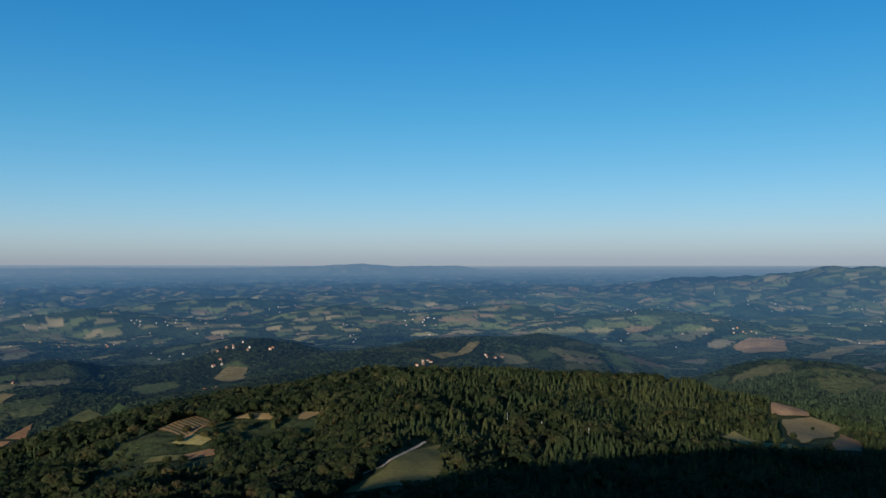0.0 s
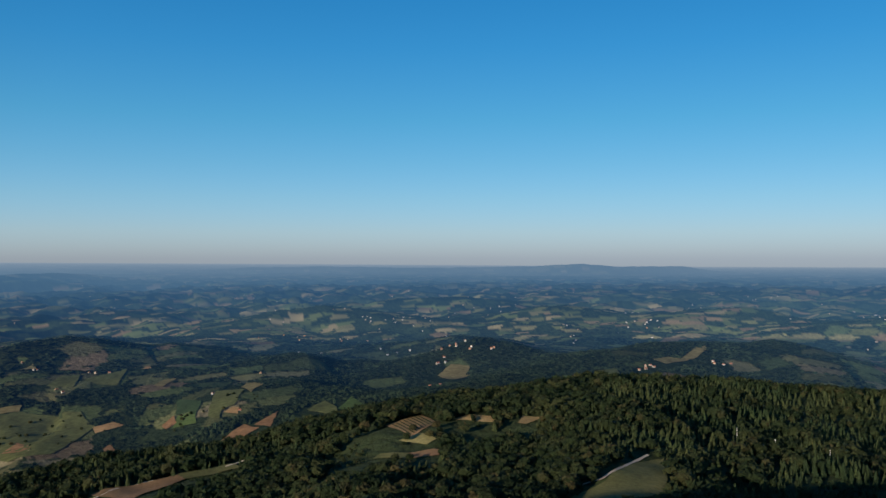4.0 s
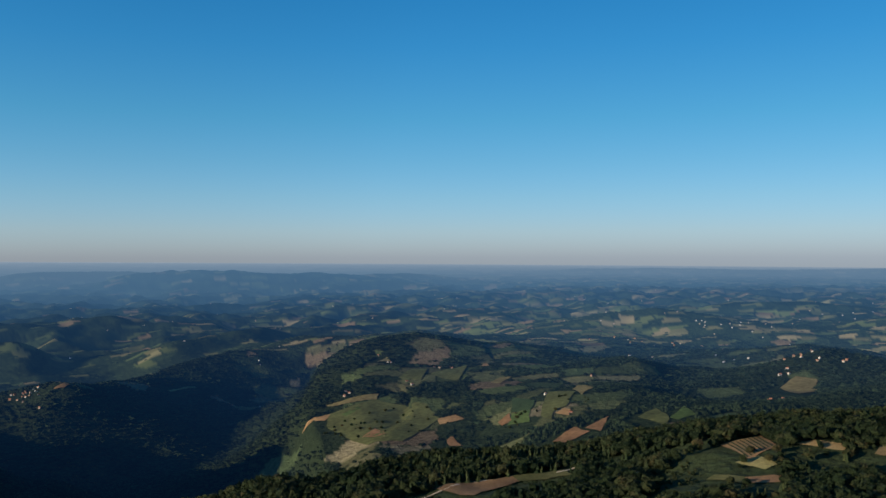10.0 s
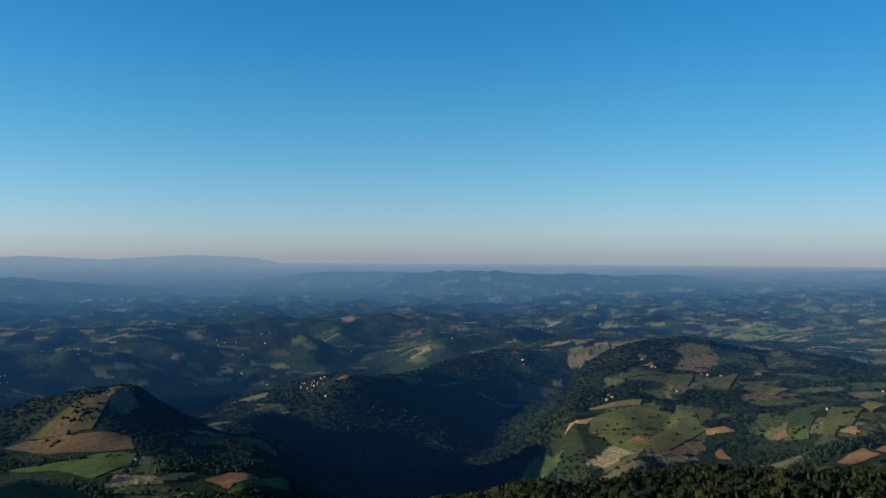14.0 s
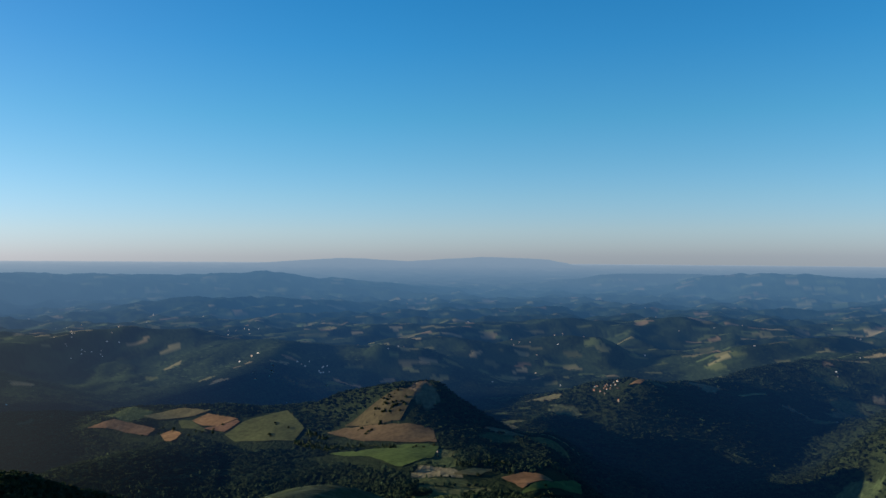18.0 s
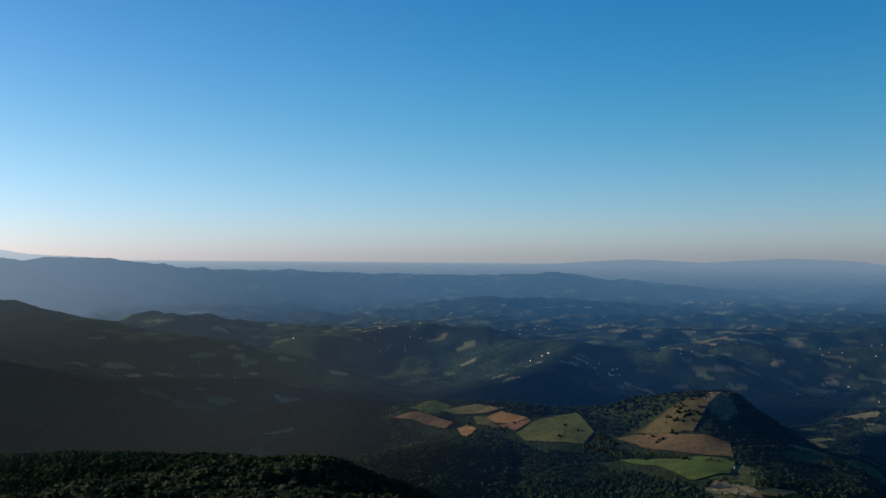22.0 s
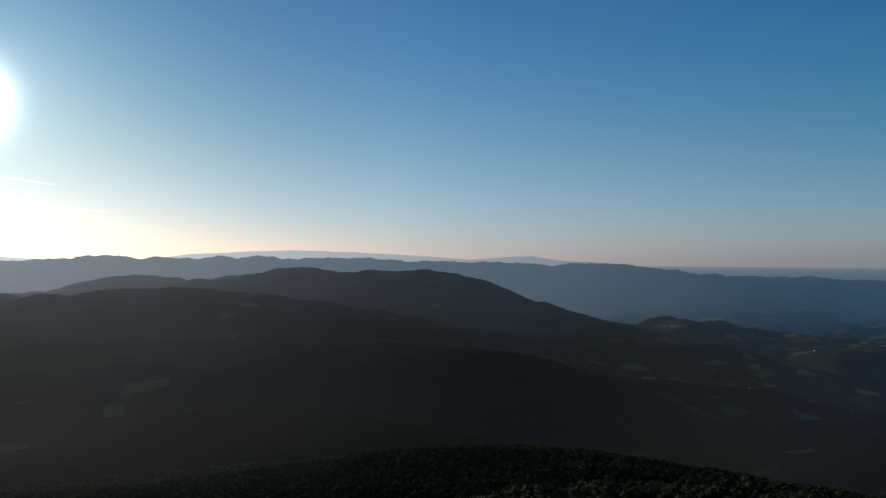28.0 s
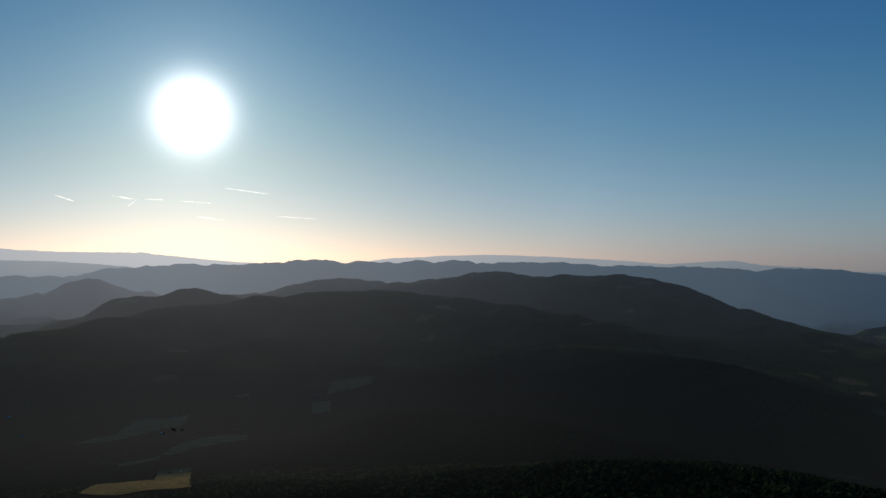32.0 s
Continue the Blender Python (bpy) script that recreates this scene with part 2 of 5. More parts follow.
# hills of the low country
ridge(500, 500, (110.7, 8990, -453), (107.0, 8990, -442), (103.4, 8990, -499), (101.4, 8490, -513))
ridge(450, 450, (100.0, 9190, -563), (96.4, 9190, -526), (93.2, 9190, -557))
ridge(500, 500, (91.7, 9490, -405), (87.9, 9480, -384), (83.4, 9480, -411))
ridge(380, 380, (110.7, 6490, -452), (108.3, 6490, -439), (106.0, 6490, -432), (104.4, 6390, -454), (101.0, 6190, -449), (99.5, 5990, -475))   # a ridge with open fields
ridge(330, 380, (113.9, 6680, -439), (112.0, 6580, -361), (110.5, 6480, -370), (107.9, 6480, -392), (105.7, 6480, -435), (103.9, 6480, -469), (102.1, 6280, -464))
ridge(330, 350, (101.1, 5590, -471), (97.9, 5690, -438), (95.7, 5790, -413), (93.2, 5790, -406), (90.2, 5680, -413), (88.5, 5480, -449), (86.8, 5280, -471))
ridge(300, 330, (86.8, 4980, -451), (84.2, 4980, -436), (82.3, 4980, -445), (80.4, 4980, -484))
ridge(280, 280, (84.2, 4880, -436), (85.0, 4380, -462), (85.7, 4030, -488))
ridge(350, 350, (80.4, 6380, -481), (76.6, 6380, -453), (72.9, 6180, -457))
ridge(350, 350, (69.6, 6580, -449), (66.1, 6580, -432), (62.7, 6580, -439))
ridge(260, 260, (76.6, 5380, -467), (74.0, 5280, -448), (71.4, 5180, -461))
ridge(280, 280, (68.2, 5380, -480), (66.1, 5380, -448), (63.4, 5280, -451))
ridge(240, 240, (79.6, 4790, -473), (77.7, 4690, -442), (75.1, 4690, -460))
ridge(350, 350, (60.9, 6590, -442), (57.9, 6590, -414), (54.9, 6490, -443))
ridge(260, 280, (53.8, 4990, -446), (50.4, 5190, -416), (47.4, 5590, -426), (44.4, 5590, -430))
ridge(360, 260, (69.0, 3640, -558), (66.5, 3550, -517), (63.9, 3450, -473), (62.4, 3390, -442), (60.8, 3350, -419), (59.1, 3470, -452), (57.2, 3640, -469), (54.9, 3840, -476), (52.6, 4010, -448), (50.4, 4160, -423), (48.9, 4270, -453), (45.9, 4410, -512))   # a long spur with a hamlet
ridge(260, 240, (71.8, 2990, -497), (68.3, 3090, -547), (65.4, 3140, -559), (62.4, 3090, -545))
ridge(300, 300, (48.5, 4690, -439), (45.9, 4490, -379), (42.9, 4290, -366), (38.6, 4290, -346), (35.1, 4190, -370))
ridge(300, 260, (41.4, 3300, -295), (39.9, 3200, -271), (37.0, 3150, -261), (34.0, 3200, -288), (31.0, 3200, -302))
ridge(260, 220, (41.4, 2850, -327), (37.0, 2850, -317), (33.3, 2750, -323), (29.5, 2650, -321), (26.1, 2650, -289), (24.2, 2680, -279), (22.7, 2700, -302), (20.5, 2700, -333))
ridge(330, 200, (43.2, 2620, -381), (40.3, 2700, -359), (37.0, 2700, -340), (33.6, 2600, -330), (31.0, 2500, -333), (28.0, 2350, -325), (24.9, 2200, -303), (22.7, 2100, -313), (20.1, 1950, -317))   # the farmed plateau
ridge(220, 220, (16.8, 3500, -335), (13.9, 3400, -295), (11.5, 3400, -304))
ridge(220, 240, (17.1, 2450, -319), (14.6, 2600, -273), (12.1, 2700, -249), (10.4, 2700, -264))
ridge(300, 300, (13.2, 1900, -287), (10.6, 2050, -283), (8.1, 2200, -273), (5.4, 2400, -259), (0.9, 2600, -251), (-2.5, 2750, -244), (-6.6, 2850, -236), (-9.9, 2900, -276), (-12.5, 2900, -327), (-15.0, 2900, -375))   # the wooded hill across the saddle
ridge(230, 240, (-16.4, 2000, -272), (-18.8, 2000, -240), (-20.5, 2000, -227), (-22.1, 2000, -221), (-24.3, 1950, -222), (-27.3, 1900, -242))
ridge(350, 350, (8.4, 4800, -263), (5.4, 4800, -250), (2.4, 4600, -302))
ridge(330, 350, (-2.1, 4700, -263), (-5.1, 4700, -241), (-7.7, 4600, -286))
ridge(350, 350, (-10.3, 4300, -280), (-13.6, 4400, -250), (-17.1, 4300, -273))
ridge(350, 350, (25.6, 4900, -285), (22.7, 4900, -268), (19.1, 4800, -294))
ridge(380, 380, (17.7, 6200, -285), (13.5, 6200, -264), (9.2, 6200, -298))
ridge(105, 110, (82.0, 2460, -370), (80.1, 2430, -342), (77.8, 2380, -320), (75.7, 2340, -302))   # the shoulder of the cone
ridge(105, 95, (75.7, 2340, -297), (74.9, 2330, -291), (74.4, 2330, -293))   # the cone
ridge(110, 120, (73.7, 2280, -345), (71.5, 2180, -387), (67.9, 2130, -412))
ridge(330, 200, (95.1, 2840, -434), (93.3, 2740, -406), (89.5, 2680, -410), (85.8, 2600, -402), (82.7, 2560, -393))   # the fields beside the cone
ridge(220, 200, (104.5, 2990, -491), (102.5, 3040, -469), (100.1, 3070, -471), (97.6, 3040, -492), (95.8, 2940, -499))
ridge(300, 260, (110.8, 4040, -528), (107.7, 4040, -519), (105.1, 3990, -513))
ridge(300, 300, (110.7, 4990, -451), (107.0, 4890, -465), (103.8, 4790, -511), (101.1, 4590, -540))
ridge(280, 280, (117.3, 4480, -543), (113.5, 4680, -506), (111.3, 4880, -470), (108.3, 4880, -492))
ridge(200, 160, (104.0, 2780, -501), (101.1, 2930, -458), (98.4, 2930, -441))
# the wooded massif with its long shoulders
ridge(900, 600, (151.0, 7170, -174), (148.4, 7170, -106), (146.2, 7170, -83), (144.3, 7170, -88), (142.4, 7060, -100), (140.2, 6960, -61), (136.7, 6860, -13), (134.1, 6760, 3), (132.2, 6660, 0), (129.2, 6460, -27), (127.4, 6360, -12), (125.6, 6260, -42), (123.8, 6160, -78), (122.0, 6060, -151), (120.3, 5960, -220), (118.0, 5760, -280), (115.4, 5560, -329))
ridge(800, 450, (166.8, 4970, -311), (165.0, 4970, -300), (163.1, 5070, -292), (161.2, 5270, -250), (157.8, 5470, -211), (153.9, 5570, -187), (151.4, 5670, -135), (150.0, 5670, -144), (147.7, 5670, -115), (145.5, 5670, -120), (142.5, 5660, -117), (140.2, 5560, -143), (137.5, 5460, -161), (133.7, 5260, -196), (129.2, 5060, -249))
ridge(300, 350, (162.1, 6070, -298), (160.5, 6170, -178), (157.8, 6170, -156), (156.7, 6170, -118), (155.5, 6170, -107), (153.9, 6170, -160))
ridge(500, 350, (166.8, 4670, -414), (160.5, 4670, -416), (153.6, 4970, -366), (146.3, 5070, -352), (138.7, 4960, -380), (131.1, 4760, -403), (125.6, 4460, -436))
ridge(380, 300, (153.6, 4270, -523), (146.3, 4370, -517), (138.7, 4260, -457), (131.1, 3960, -453), (125.6, 3660, -462))
ridge(320, 220, (155.5, 3170, -455), (150.1, 3170, -488), (142.6, 3360, -482), (136.8, 3360, -466), (131.2, 3160, -471))
ridge(330, 300, (130.4, 4480, -357), (126.4, 4280, -363), (121.2, 3980, -372), (117.4, 3680, -413))
ridge(260, 200, (142.5, 2480, -359), (139.3, 2580, -362), (134.9, 2580, -390), (130.6, 2480, -405))
# near crests
ridge(260, 200, (136.1, 1780, -371), (130.7, 1740, -330), (126.7, 1700, -315), (123.3, 1660, -304), (120.6, 1620, -296), (117.6, 1560, -286), (114.6, 1480, -275), (111.9, 1400, -268), (108.2, 1320, -261), (102.7, 1230, -249))   # the near crest towards the sun
ridge(110, 150, (10.6, 1000, -165), (6.2, 1090, -157), (3.2, 1150, -159), (0.0, 1180, -162), (-8.1, 1210, -168), (-15.3, 1250, -174), (-18.4, 1300, -197))   # the edge of the near plateau
ridge(260, 150, (100.2, 1890, -417), (96.9, 2040, -420), (94.0, 2140, -425), (91.0, 2290, -441), (88.4, 2330, -450), (85.0, 2280, -451), (82.7, 2130, -450))   # a wooded spur below the cone
RIDGES.append((np.array([(-300.0, 40.0), (-200.0, 0.0), (-110.0, -40.0), (60.0, -95.0), (170.0, -140.0)]), np.array([-42.0, -20.0, -3.0, 3.0, 5.0]), 70.0, 110.0))      # the summit knoll, out of view, raised to shade the near wood
SLOPE_AZ = sorted(SLOPES)


def heading(x, y):
    az = np.degrees(np.arctan2(-x, y))
    return np.where(az < -90, az + 360, az)


def raise_ridge(z, x, y, crest, tops, front, back):
    """The land z with one ridge standing on it."""
    reach = 2.3 * max(front, back)
    k = np.where((x > crest[:, 0].min() - reach) & (x < crest[:, 0].max() + reach) & (y > crest[:, 1].min() - reach) & (y < crest[:, 1].max() + reach))[0]
    if not len(k):
        return z
    px, py = x[k], y[k]
    best, top, inward = np.full(len(k), 1e18), np.zeros(len(k)), np.zeros(len(k))
    for (x1, y1), (x2, y2), z1, z2 in zip(crest[:-1], crest[1:], tops[:-1], tops[1:]):
        dx, dy = x2 - x1, y2 - y1
        u = np.clip(((px - x1) * dx + (py - y1) * dy) / (dx * dx + dy * dy), 0, 1)
        cx, cy = x1 + u * dx, y1 + u * dy
        q = (px - cx) ** 2 + (py - cy) ** 2
        near = q < best
        best, top = np.where(near, q, best), np.where(near, z1 + u * (z2 - z1), top)
        inward = np.where(near, (cx - px) * cx + (cy - py) * cy, inward)
    w = back + (front - back) * smooth(-0.6, 0.6, inward / (np.sqrt(best) + 1) / np.hypot(px, py))
    fall = np.sqrt(best) / w
    z[k] += np.maximum(top - z[k], 0) * np.exp(-fall ** 1.7)
    return z


def height(x, y):
    """Ground height at a true place (x, y), from the foot of the drone's flight."""
    x, y = np.asarray(x, float), np.asarray(y, float)
    shape = x.shape
    x, y = x.ravel(), y.ravel()
    az, d = heading(x, y), np.hypot(x, y)
    wob = az + 1.2 * grad_noise(x / 500, y / 500, 71)
    dd = d * (1 + 0.04 * grad_noise(x / 420, y / 420, 72))
    keys = [-90.0, *SLOPE_AZ, 270.0]
    rows = np.array([SLOPES[240], *(SLOPES[a] for a in SLOPE_AZ), SLOPES[240]], float)
    k = np.clip(np.searchsorted(keys, wob) - 1, 0, len(keys) - 2)
    ka = np.array(keys)
    u = np.clip((wob - ka[k]) / (ka[k + 1] - ka[k]), 0, 1)
    u = u * u * (3 - 2 * u)
    reach = np.array(REACH, float)
    j = np.clip(np.searchsorted(reach, dd) - 1, 0, len(reach) - 2)
    v = np.clip((dd - reach[j]) / (reach[j + 1] - reach[j]), 0, 1)
    v = v * 0.5 + 0.5 * v * v * (3 - 2 * v)
    near = (rows[k, j] * (1 - v) + rows[k, j + 1] * v) * (1 - u) + (rows[k + 1, j] * (1 - v) + rows[k + 1, j + 1] * v) * u
    plain = np.interp(az, PLAIN_AZ, PLAIN_Z)
    rim = np.interp(az, EYE_AZ, EYE_Z) - 190.0
    low = plain + (rim - plain) * smooth(8000, 28000, d)
    z = near + (low - near) * smooth(5200, 7200, d)
    # spurs and side valleys, gentle near by and bolder farther out
    veins = np.abs(fbm(x, y, 1150, 4, 5))
    z = z + (16 * smooth(1300, 2600, d) + 62 * smooth(3400, 6000, d)) * (1 - 0.45 * smooth(10000, 18000, d)) * (0.42 - 1.5 * veins)
    z = z + (1 - smooth(900, 3000, d)) * 7 * fbm(x, y, 150, 3, 11) * smooth(250, 600, d)
    for crest, tops, front, back in RIDGES:
        z = raise_ridge(z, x, y, crest, tops, front, back)
    calm = 1 - 0.7 * smooth(11000, 15000, d)
    z = z + calm * (9 * smooth(1500, 3000, d) + 10 * smooth(4500, 7500, d)) * fbm(x, y, 360, 3, 57)
    spurs = np.abs(fbm(x, y, 520, 3, 63))
    z = z + (18 * smooth(1700, 3200, d) + 32 * smooth(4200, 7500, d)) * calm * (0.24 - spurs)
    return (z - d * d / 1.4e7).reshape(shape)


NEAR_REACH, FULL_REACH, FAR_SCALE = 4000.0, 4860.0, 5500.0


def squeeze(x, y, z):
    """The country beyond 4 km drawn together to within 4.85 km, at the bearing that it has from the drone. Returns x, y, z, scale."""
    az = heading(x, y)
    cx, cy, cz = np.interp(az, EYE_AZ, EYE_X), np.interp(az, EYE_AZ, EYE_Y), np.interp(az, EYE_AZ, EYE_Z)
    d = np.hypot(x - cx, y - cy)
    near = NEAR_REACH + 450 * smooth(105, 125, az)
    far = np.maximum(d - near, 0)
    r = np.where(far > 0, near + (FULL_REACH - near) * (1 - np.exp(-far / FAR_SCALE)), d)
    s = r / np.maximum(d, 1e-6)
    return cx + s * (x - cx), cy + s * (y - cy), Z0 + cz + s * (z - cz), s


def mesh_from(name, co, faces_flat, sides, smooth_shade=True):
    """A mesh from arrays: places and faces of one kind (3 or 4 sides)."""
    me = bpy.data.meshes.new(name)
    n = len(faces_flat) // sides
    me.vertices.add(len(co))
    me.vertices.foreach_set("co", np.ascontiguousarray(co, dtype=np.float32).ravel())
    me.loops.add(len(faces_flat))
    me.loops.foreach_set("vertex_index", np.ascontiguousarray(faces_flat, dtype=np.int32))
    me.polygons.add(n)
    me.polygons.foreach_set("loop_start", np.arange(0, n * sides, sides, dtype=np.int32))
    me.polygons.foreach_set("use_smooth", np.full(n, smooth_shade, dtype=bool))
    me.update(calc_edges=True)
    return me


def colour_layer(me, name, rgb):
    layer = me.attributes.new(name, "FLOAT_COLOR", "POINT")
    layer.data.foreach_set("color", np.concatenate([rgb, np.ones((len(rgb), 1))], 1).astype(np.float32).ravel())


from mathutils.geometry import delaunay_2d_cdt


# ---- materials ----
def material(name):
    m = bpy.data.materials.new(name)
    m.use_nodes = True
    nt = m.node_tree
    return m, nt, nt.nodes["Principled BSDF"]


def noise_node(nt, scale, detail=4.0, coord=None, rough=0.55):
    n = nt.nodes.new("ShaderNodeTexNoise")
    n.inputs["Scale"].default_value, n.inputs["Detail"].default_value, n.inputs["Roughness"].default_value = scale, detail, rough
    if coord is not None:
        nt.links.new(coord, n.inputs["Vector"])
    return n


def ramp_node(nt, src, stops):
    r = nt.nodes.new("ShaderNodeValToRGB")
    while len(r.color_ramp.elements) < len(stops):
        r.color_ramp.elements.new(0.5)
    for e, (p, c) in zip(r.color_ramp.elements, stops):
        e.position, e.color = p, (*c, 1)
    nt.links.new(src, r.inputs[0])
    return r


def multiply(nt, a, b, fac=1.0):
    m = nt.nodes.new("ShaderNodeMix")
    m.data_type, m.blend_type = "RGBA", "MULTIPLY"
    m.inputs[0].default_value = fac
    nt.links.new(a, m.inputs[6])
    nt.links.new(b, m.inputs[7])
    return m.outputs[2]


def ground_material():
    m, nt, b = material("land")
    att = nt.nodes.new("ShaderNodeAttribute")
    att.attribute_name = "cover"
    geo = nt.nodes.new("ShaderNodeNewGeometry")
    fine = noise_node(nt, 0.09, 6, geo.outputs["Position"])
    broad = noise_node(nt, 0.012, 4, geo.outputs["Position"])
    r1 = ramp_node(nt, fine.outputs[0], [(0.3, (0.62, 0.62, 0.62)), (0.7, (1.3, 1.3, 1.3))])
    r2 = ramp_node(nt, broad.outputs[0], [(0.3, (0.8, 0.82, 0.8)), (0.7, (1.2, 1.15, 1.1))])
    nt.links.new(multiply(nt, multiply(nt, att.outputs["Color"], r1.outputs[0]), r2.outputs[0]), b.inputs["Base Color"])
    b.inputs["Roughness"].default_value = 0.95
    b.inputs["Specular IOR Level"].default_value = 0.1
    bump = nt.nodes.new("ShaderNodeBump")
    bump.inputs["Strength"].default_value, bump.inputs["Distance"].default_value = 0.8, 6.0
    nt.links.new(fine.outputs[0], bump.inputs["Height"])
    nt.links.new(bump.outputs[0], b.inputs["Normal"])
    return m


LAND = ground_material()
WOOD_FLOOR, FAR_WOOD = (0.032, 0.046, 0.02), (0.024, 0.037, 0.017)
PALETTE = np.array([(0.09, 0.115, 0.045), (0.13, 0.14, 0.06), (0.15, 0.15, 0.07), (0.24, 0.21, 0.12), (0.075, 0.105, 0.045), (0.19, 0.145, 0.085), (0.17, 0.165, 0.085), (0.11, 0.125, 0.05), (0.10, 0.13, 0.05)])


# ---- land cover: woods and a patchwork of fields ----
def cells(x, y, size, seed):
    """Nearest scattered site of a jittered grid: its two cell numbers, and how much nearer it is than the next one."""
    wx, wy = x + 0.18 * size * grad_noise(x / size, y / size, 81), y + 0.18 * size * grad_noise(x / size + 9, y / size, 82)
    gx, gy = np.floor(wx / size).astype(np.int64), np.floor(wy / size).astype(np.int64)
    best, second = np.full(x.shape, 1e18), np.full(x.shape, 1e18)
    bx, by = gx.copy(), gy.copy()
    for i in (-1, 0, 1):
        for j in (-1, 0, 1):
            cx, cy = gx + i, gy + j
            sx, sy = (cx + 0.1 + 0.8 * hash01(cx, cy, seed)) * size, (cy + 0.1 + 0.8 * hash01(cx, cy, seed + 1)) * size
            q = (np.abs(wx - sx) ** 2 + np.abs(wy - sy) ** 2) ** 0.5
            near = q < best
            second = np.where(near, best, np.minimum(second, q))
            best, bx, by = np.where(near, q, best), np.where(near, cx, bx), np.where(near, cy, by)
    return bx, by, second - best


def farmed(x, y):
    """How likely open fields are at a place, 0 to 1."""
    az, d = heading(x, y), np.hypot(x, y)
    open_land = np.interp(az, (-60, -10, 15, 30, 45, 60, 75, 95, 112, 120, 145, 166, 240), (0.42, 0.44, 0.42, 0.4, 0.26, 0.15, 0.15, 0.17, 0.05, 0.012, 0.012, 0.012, 0.1))
    open_land = open_land * (1 + 1.2 * fbm(x, y, 800, 3, 61))
    open_land = np.where(d < 1400, 0.0, open_land) * (1 - 0.85 * np.exp(-(((az - 15) / 17) ** 2) ** 2) * (d < 3000))
    open_land = open_land + 0.24 * np.exp(-(((az - 33) / 13.5) ** 2) ** 2) * np.exp(-(((d - 2500) / 720) ** 2) ** 2)
    open_land = open_land * (1 - 0.85 * np.exp(-(((az - 90) / 11) ** 2) ** 2) * np.exp(-(((d - 4600) / 1000) ** 2) ** 2))
    valley = np.exp(-(((az - 54) / 12) ** 2 + ((d - 2500) / 1400) ** 2) ** 2)
    hills = np.exp(-(((az - 135) / 17) ** 2) ** 2) * (d < 4700)
    open_land = open_land * (1 - np.exp(-(((az - 99) / 24) ** 2 + ((d - 2000) / 900) ** 2) ** 2))
    return open_land * (1 - valley) * (1 - 0.95 * hills) * (1 - 0.4 * smooth(9000, 22000, d))


def cover(x, y):
    """Colour of the land and whether trees stand there (1) or not (0)."""
    x, y = np.asarray(x, float), np.asarray(y, float)
    d = np.hypot(x, y)
    rgb = np.tile(np.array(WOOD_FLOOR), (len(x), 1))
    woods = np.ones(len(x))
    far = d > 3700      # beyond the single trees the woods themselves, darker and lighter from stand to stand
    if far.any():
        sx, sy, edge = cells(x[far], y[far], 130, 23)
        rgb[far] = np.array(FAR_WOOD) * (0.6 + 0.75 * hash01(sx, sy, 29) + 0.5 * (hash01(np.floor(x[far] / 9), np.floor(y[far] / 9), 31) - 0.5))[:, None]
    for lo, hi, size, seed in ((0, 4200, 88, 3), (4200, 9000, 56, 7), (9000, 1e9, 100, 9)):
        k = np.where((d >= lo) & (d < hi))[0]
        if not len(k):
            continue
        a = 0.6
        if lo:      # far fields lie along the hills
            u, v = np.radians(heading(x[k], y[k])) * lo * 0.7, d[k] + 60 * grad_noise(x[k] / 500, y[k] / 500, 96)
        else:
            u, v = (x[k] * math.cos(a) + y[k] * math.sin(a)) * 0.75, -x[k] * math.sin(a) + y[k] * math.cos(a)
        cx, cy, margin = cells(u, v, size, seed)
        want = farmed(x[k], y[k])
        is_field = (hash01(cx, cy, seed + 5) < want) & (margin > size * 0.05)
        kind = (hash01(cx, cy, seed + 6) * len(PALETTE)).astype(int) % len(PALETTE)
        rgb[k[is_field]] = PALETTE[kind[is_field]] * ((0.72 if lo == 0 else 0.66) + 0.5 * hash01(cx, cy, seed + 8)[is_field])[:, None]
        woods[k[is_field]] = 0
    return rgb, woods


# ---- fields with outlines of their own ----
FIELDS = []


def field(kind, *corners):
    """A field by its corners (heading, distance)."""
    FIELDS.append((kind, np.array([polar(a, d) for a, d in corners])))


field("vine", (18.4, 946), (16.12, 981), (15.11, 927), (16.92, 879))
field("tan", (13.89, 937), (12.76, 955), (11.31, 943), (11.3, 924))
field("tan", (9.62, 918), (9.52, 943), (7.92, 937), (9.09, 912))
field("brown", (17.05, 817), (16.91, 836), (15.31, 845), (14.86, 842), (15.01, 823))
field("meadow", (19.27, 834), (18.69, 845), (16.91, 836), (17.05, 817))
field("dry", (17.71, 876), (16.32, 891), (14.91, 871), (15.71, 856), (16.72, 865))
field("meadow", (6.74, 633), (3.94, 681), (2.1, 740), (-0, 770), (-0, 675), (2.43, 633))
field("brown", (-4.13, 1306), (-4.34, 2390), (-5.53, 2374))
field("pink", (-20.88, 1323), (-22.84, 1396), (-23.12, 1306), (-20.97, 1255))
field("tan", (-21.54, 1247), (-23.21, 1306), (-24.75, 1297), (-24.48, 1222), (-22.83, 1084), (-21.91, 1144))
field("brown", (-24.39, 1110), (-24.93, 1263), (-26.07, 1222), (-25.9, 1095), (-24.47, 1081))
field("dry", (-17.87, 1042), (-18.66, 1088), (-20.39, 1053), (-22.28, 1063), (-22.65, 1042), (-20.01, 1025))
field("dry", (-22.67, 3148), (-24.5, 3643), (-26.8, 4133), (-26.28, 3753), (-24.32, 3015))
field("tan", (-18.68, 3716), (-19.65, 3880), (-21.75, 3816), (-21.93, 3420), (-20.03, 3298))
field("brown", (37.05, 878), (31.87, 909), (31.39, 886), (32.51, 868), (34.53, 833), (35.48, 836))
field("meadow", (31.87, 909), (28.31, 919), (27.94, 901), (31.39, 886))
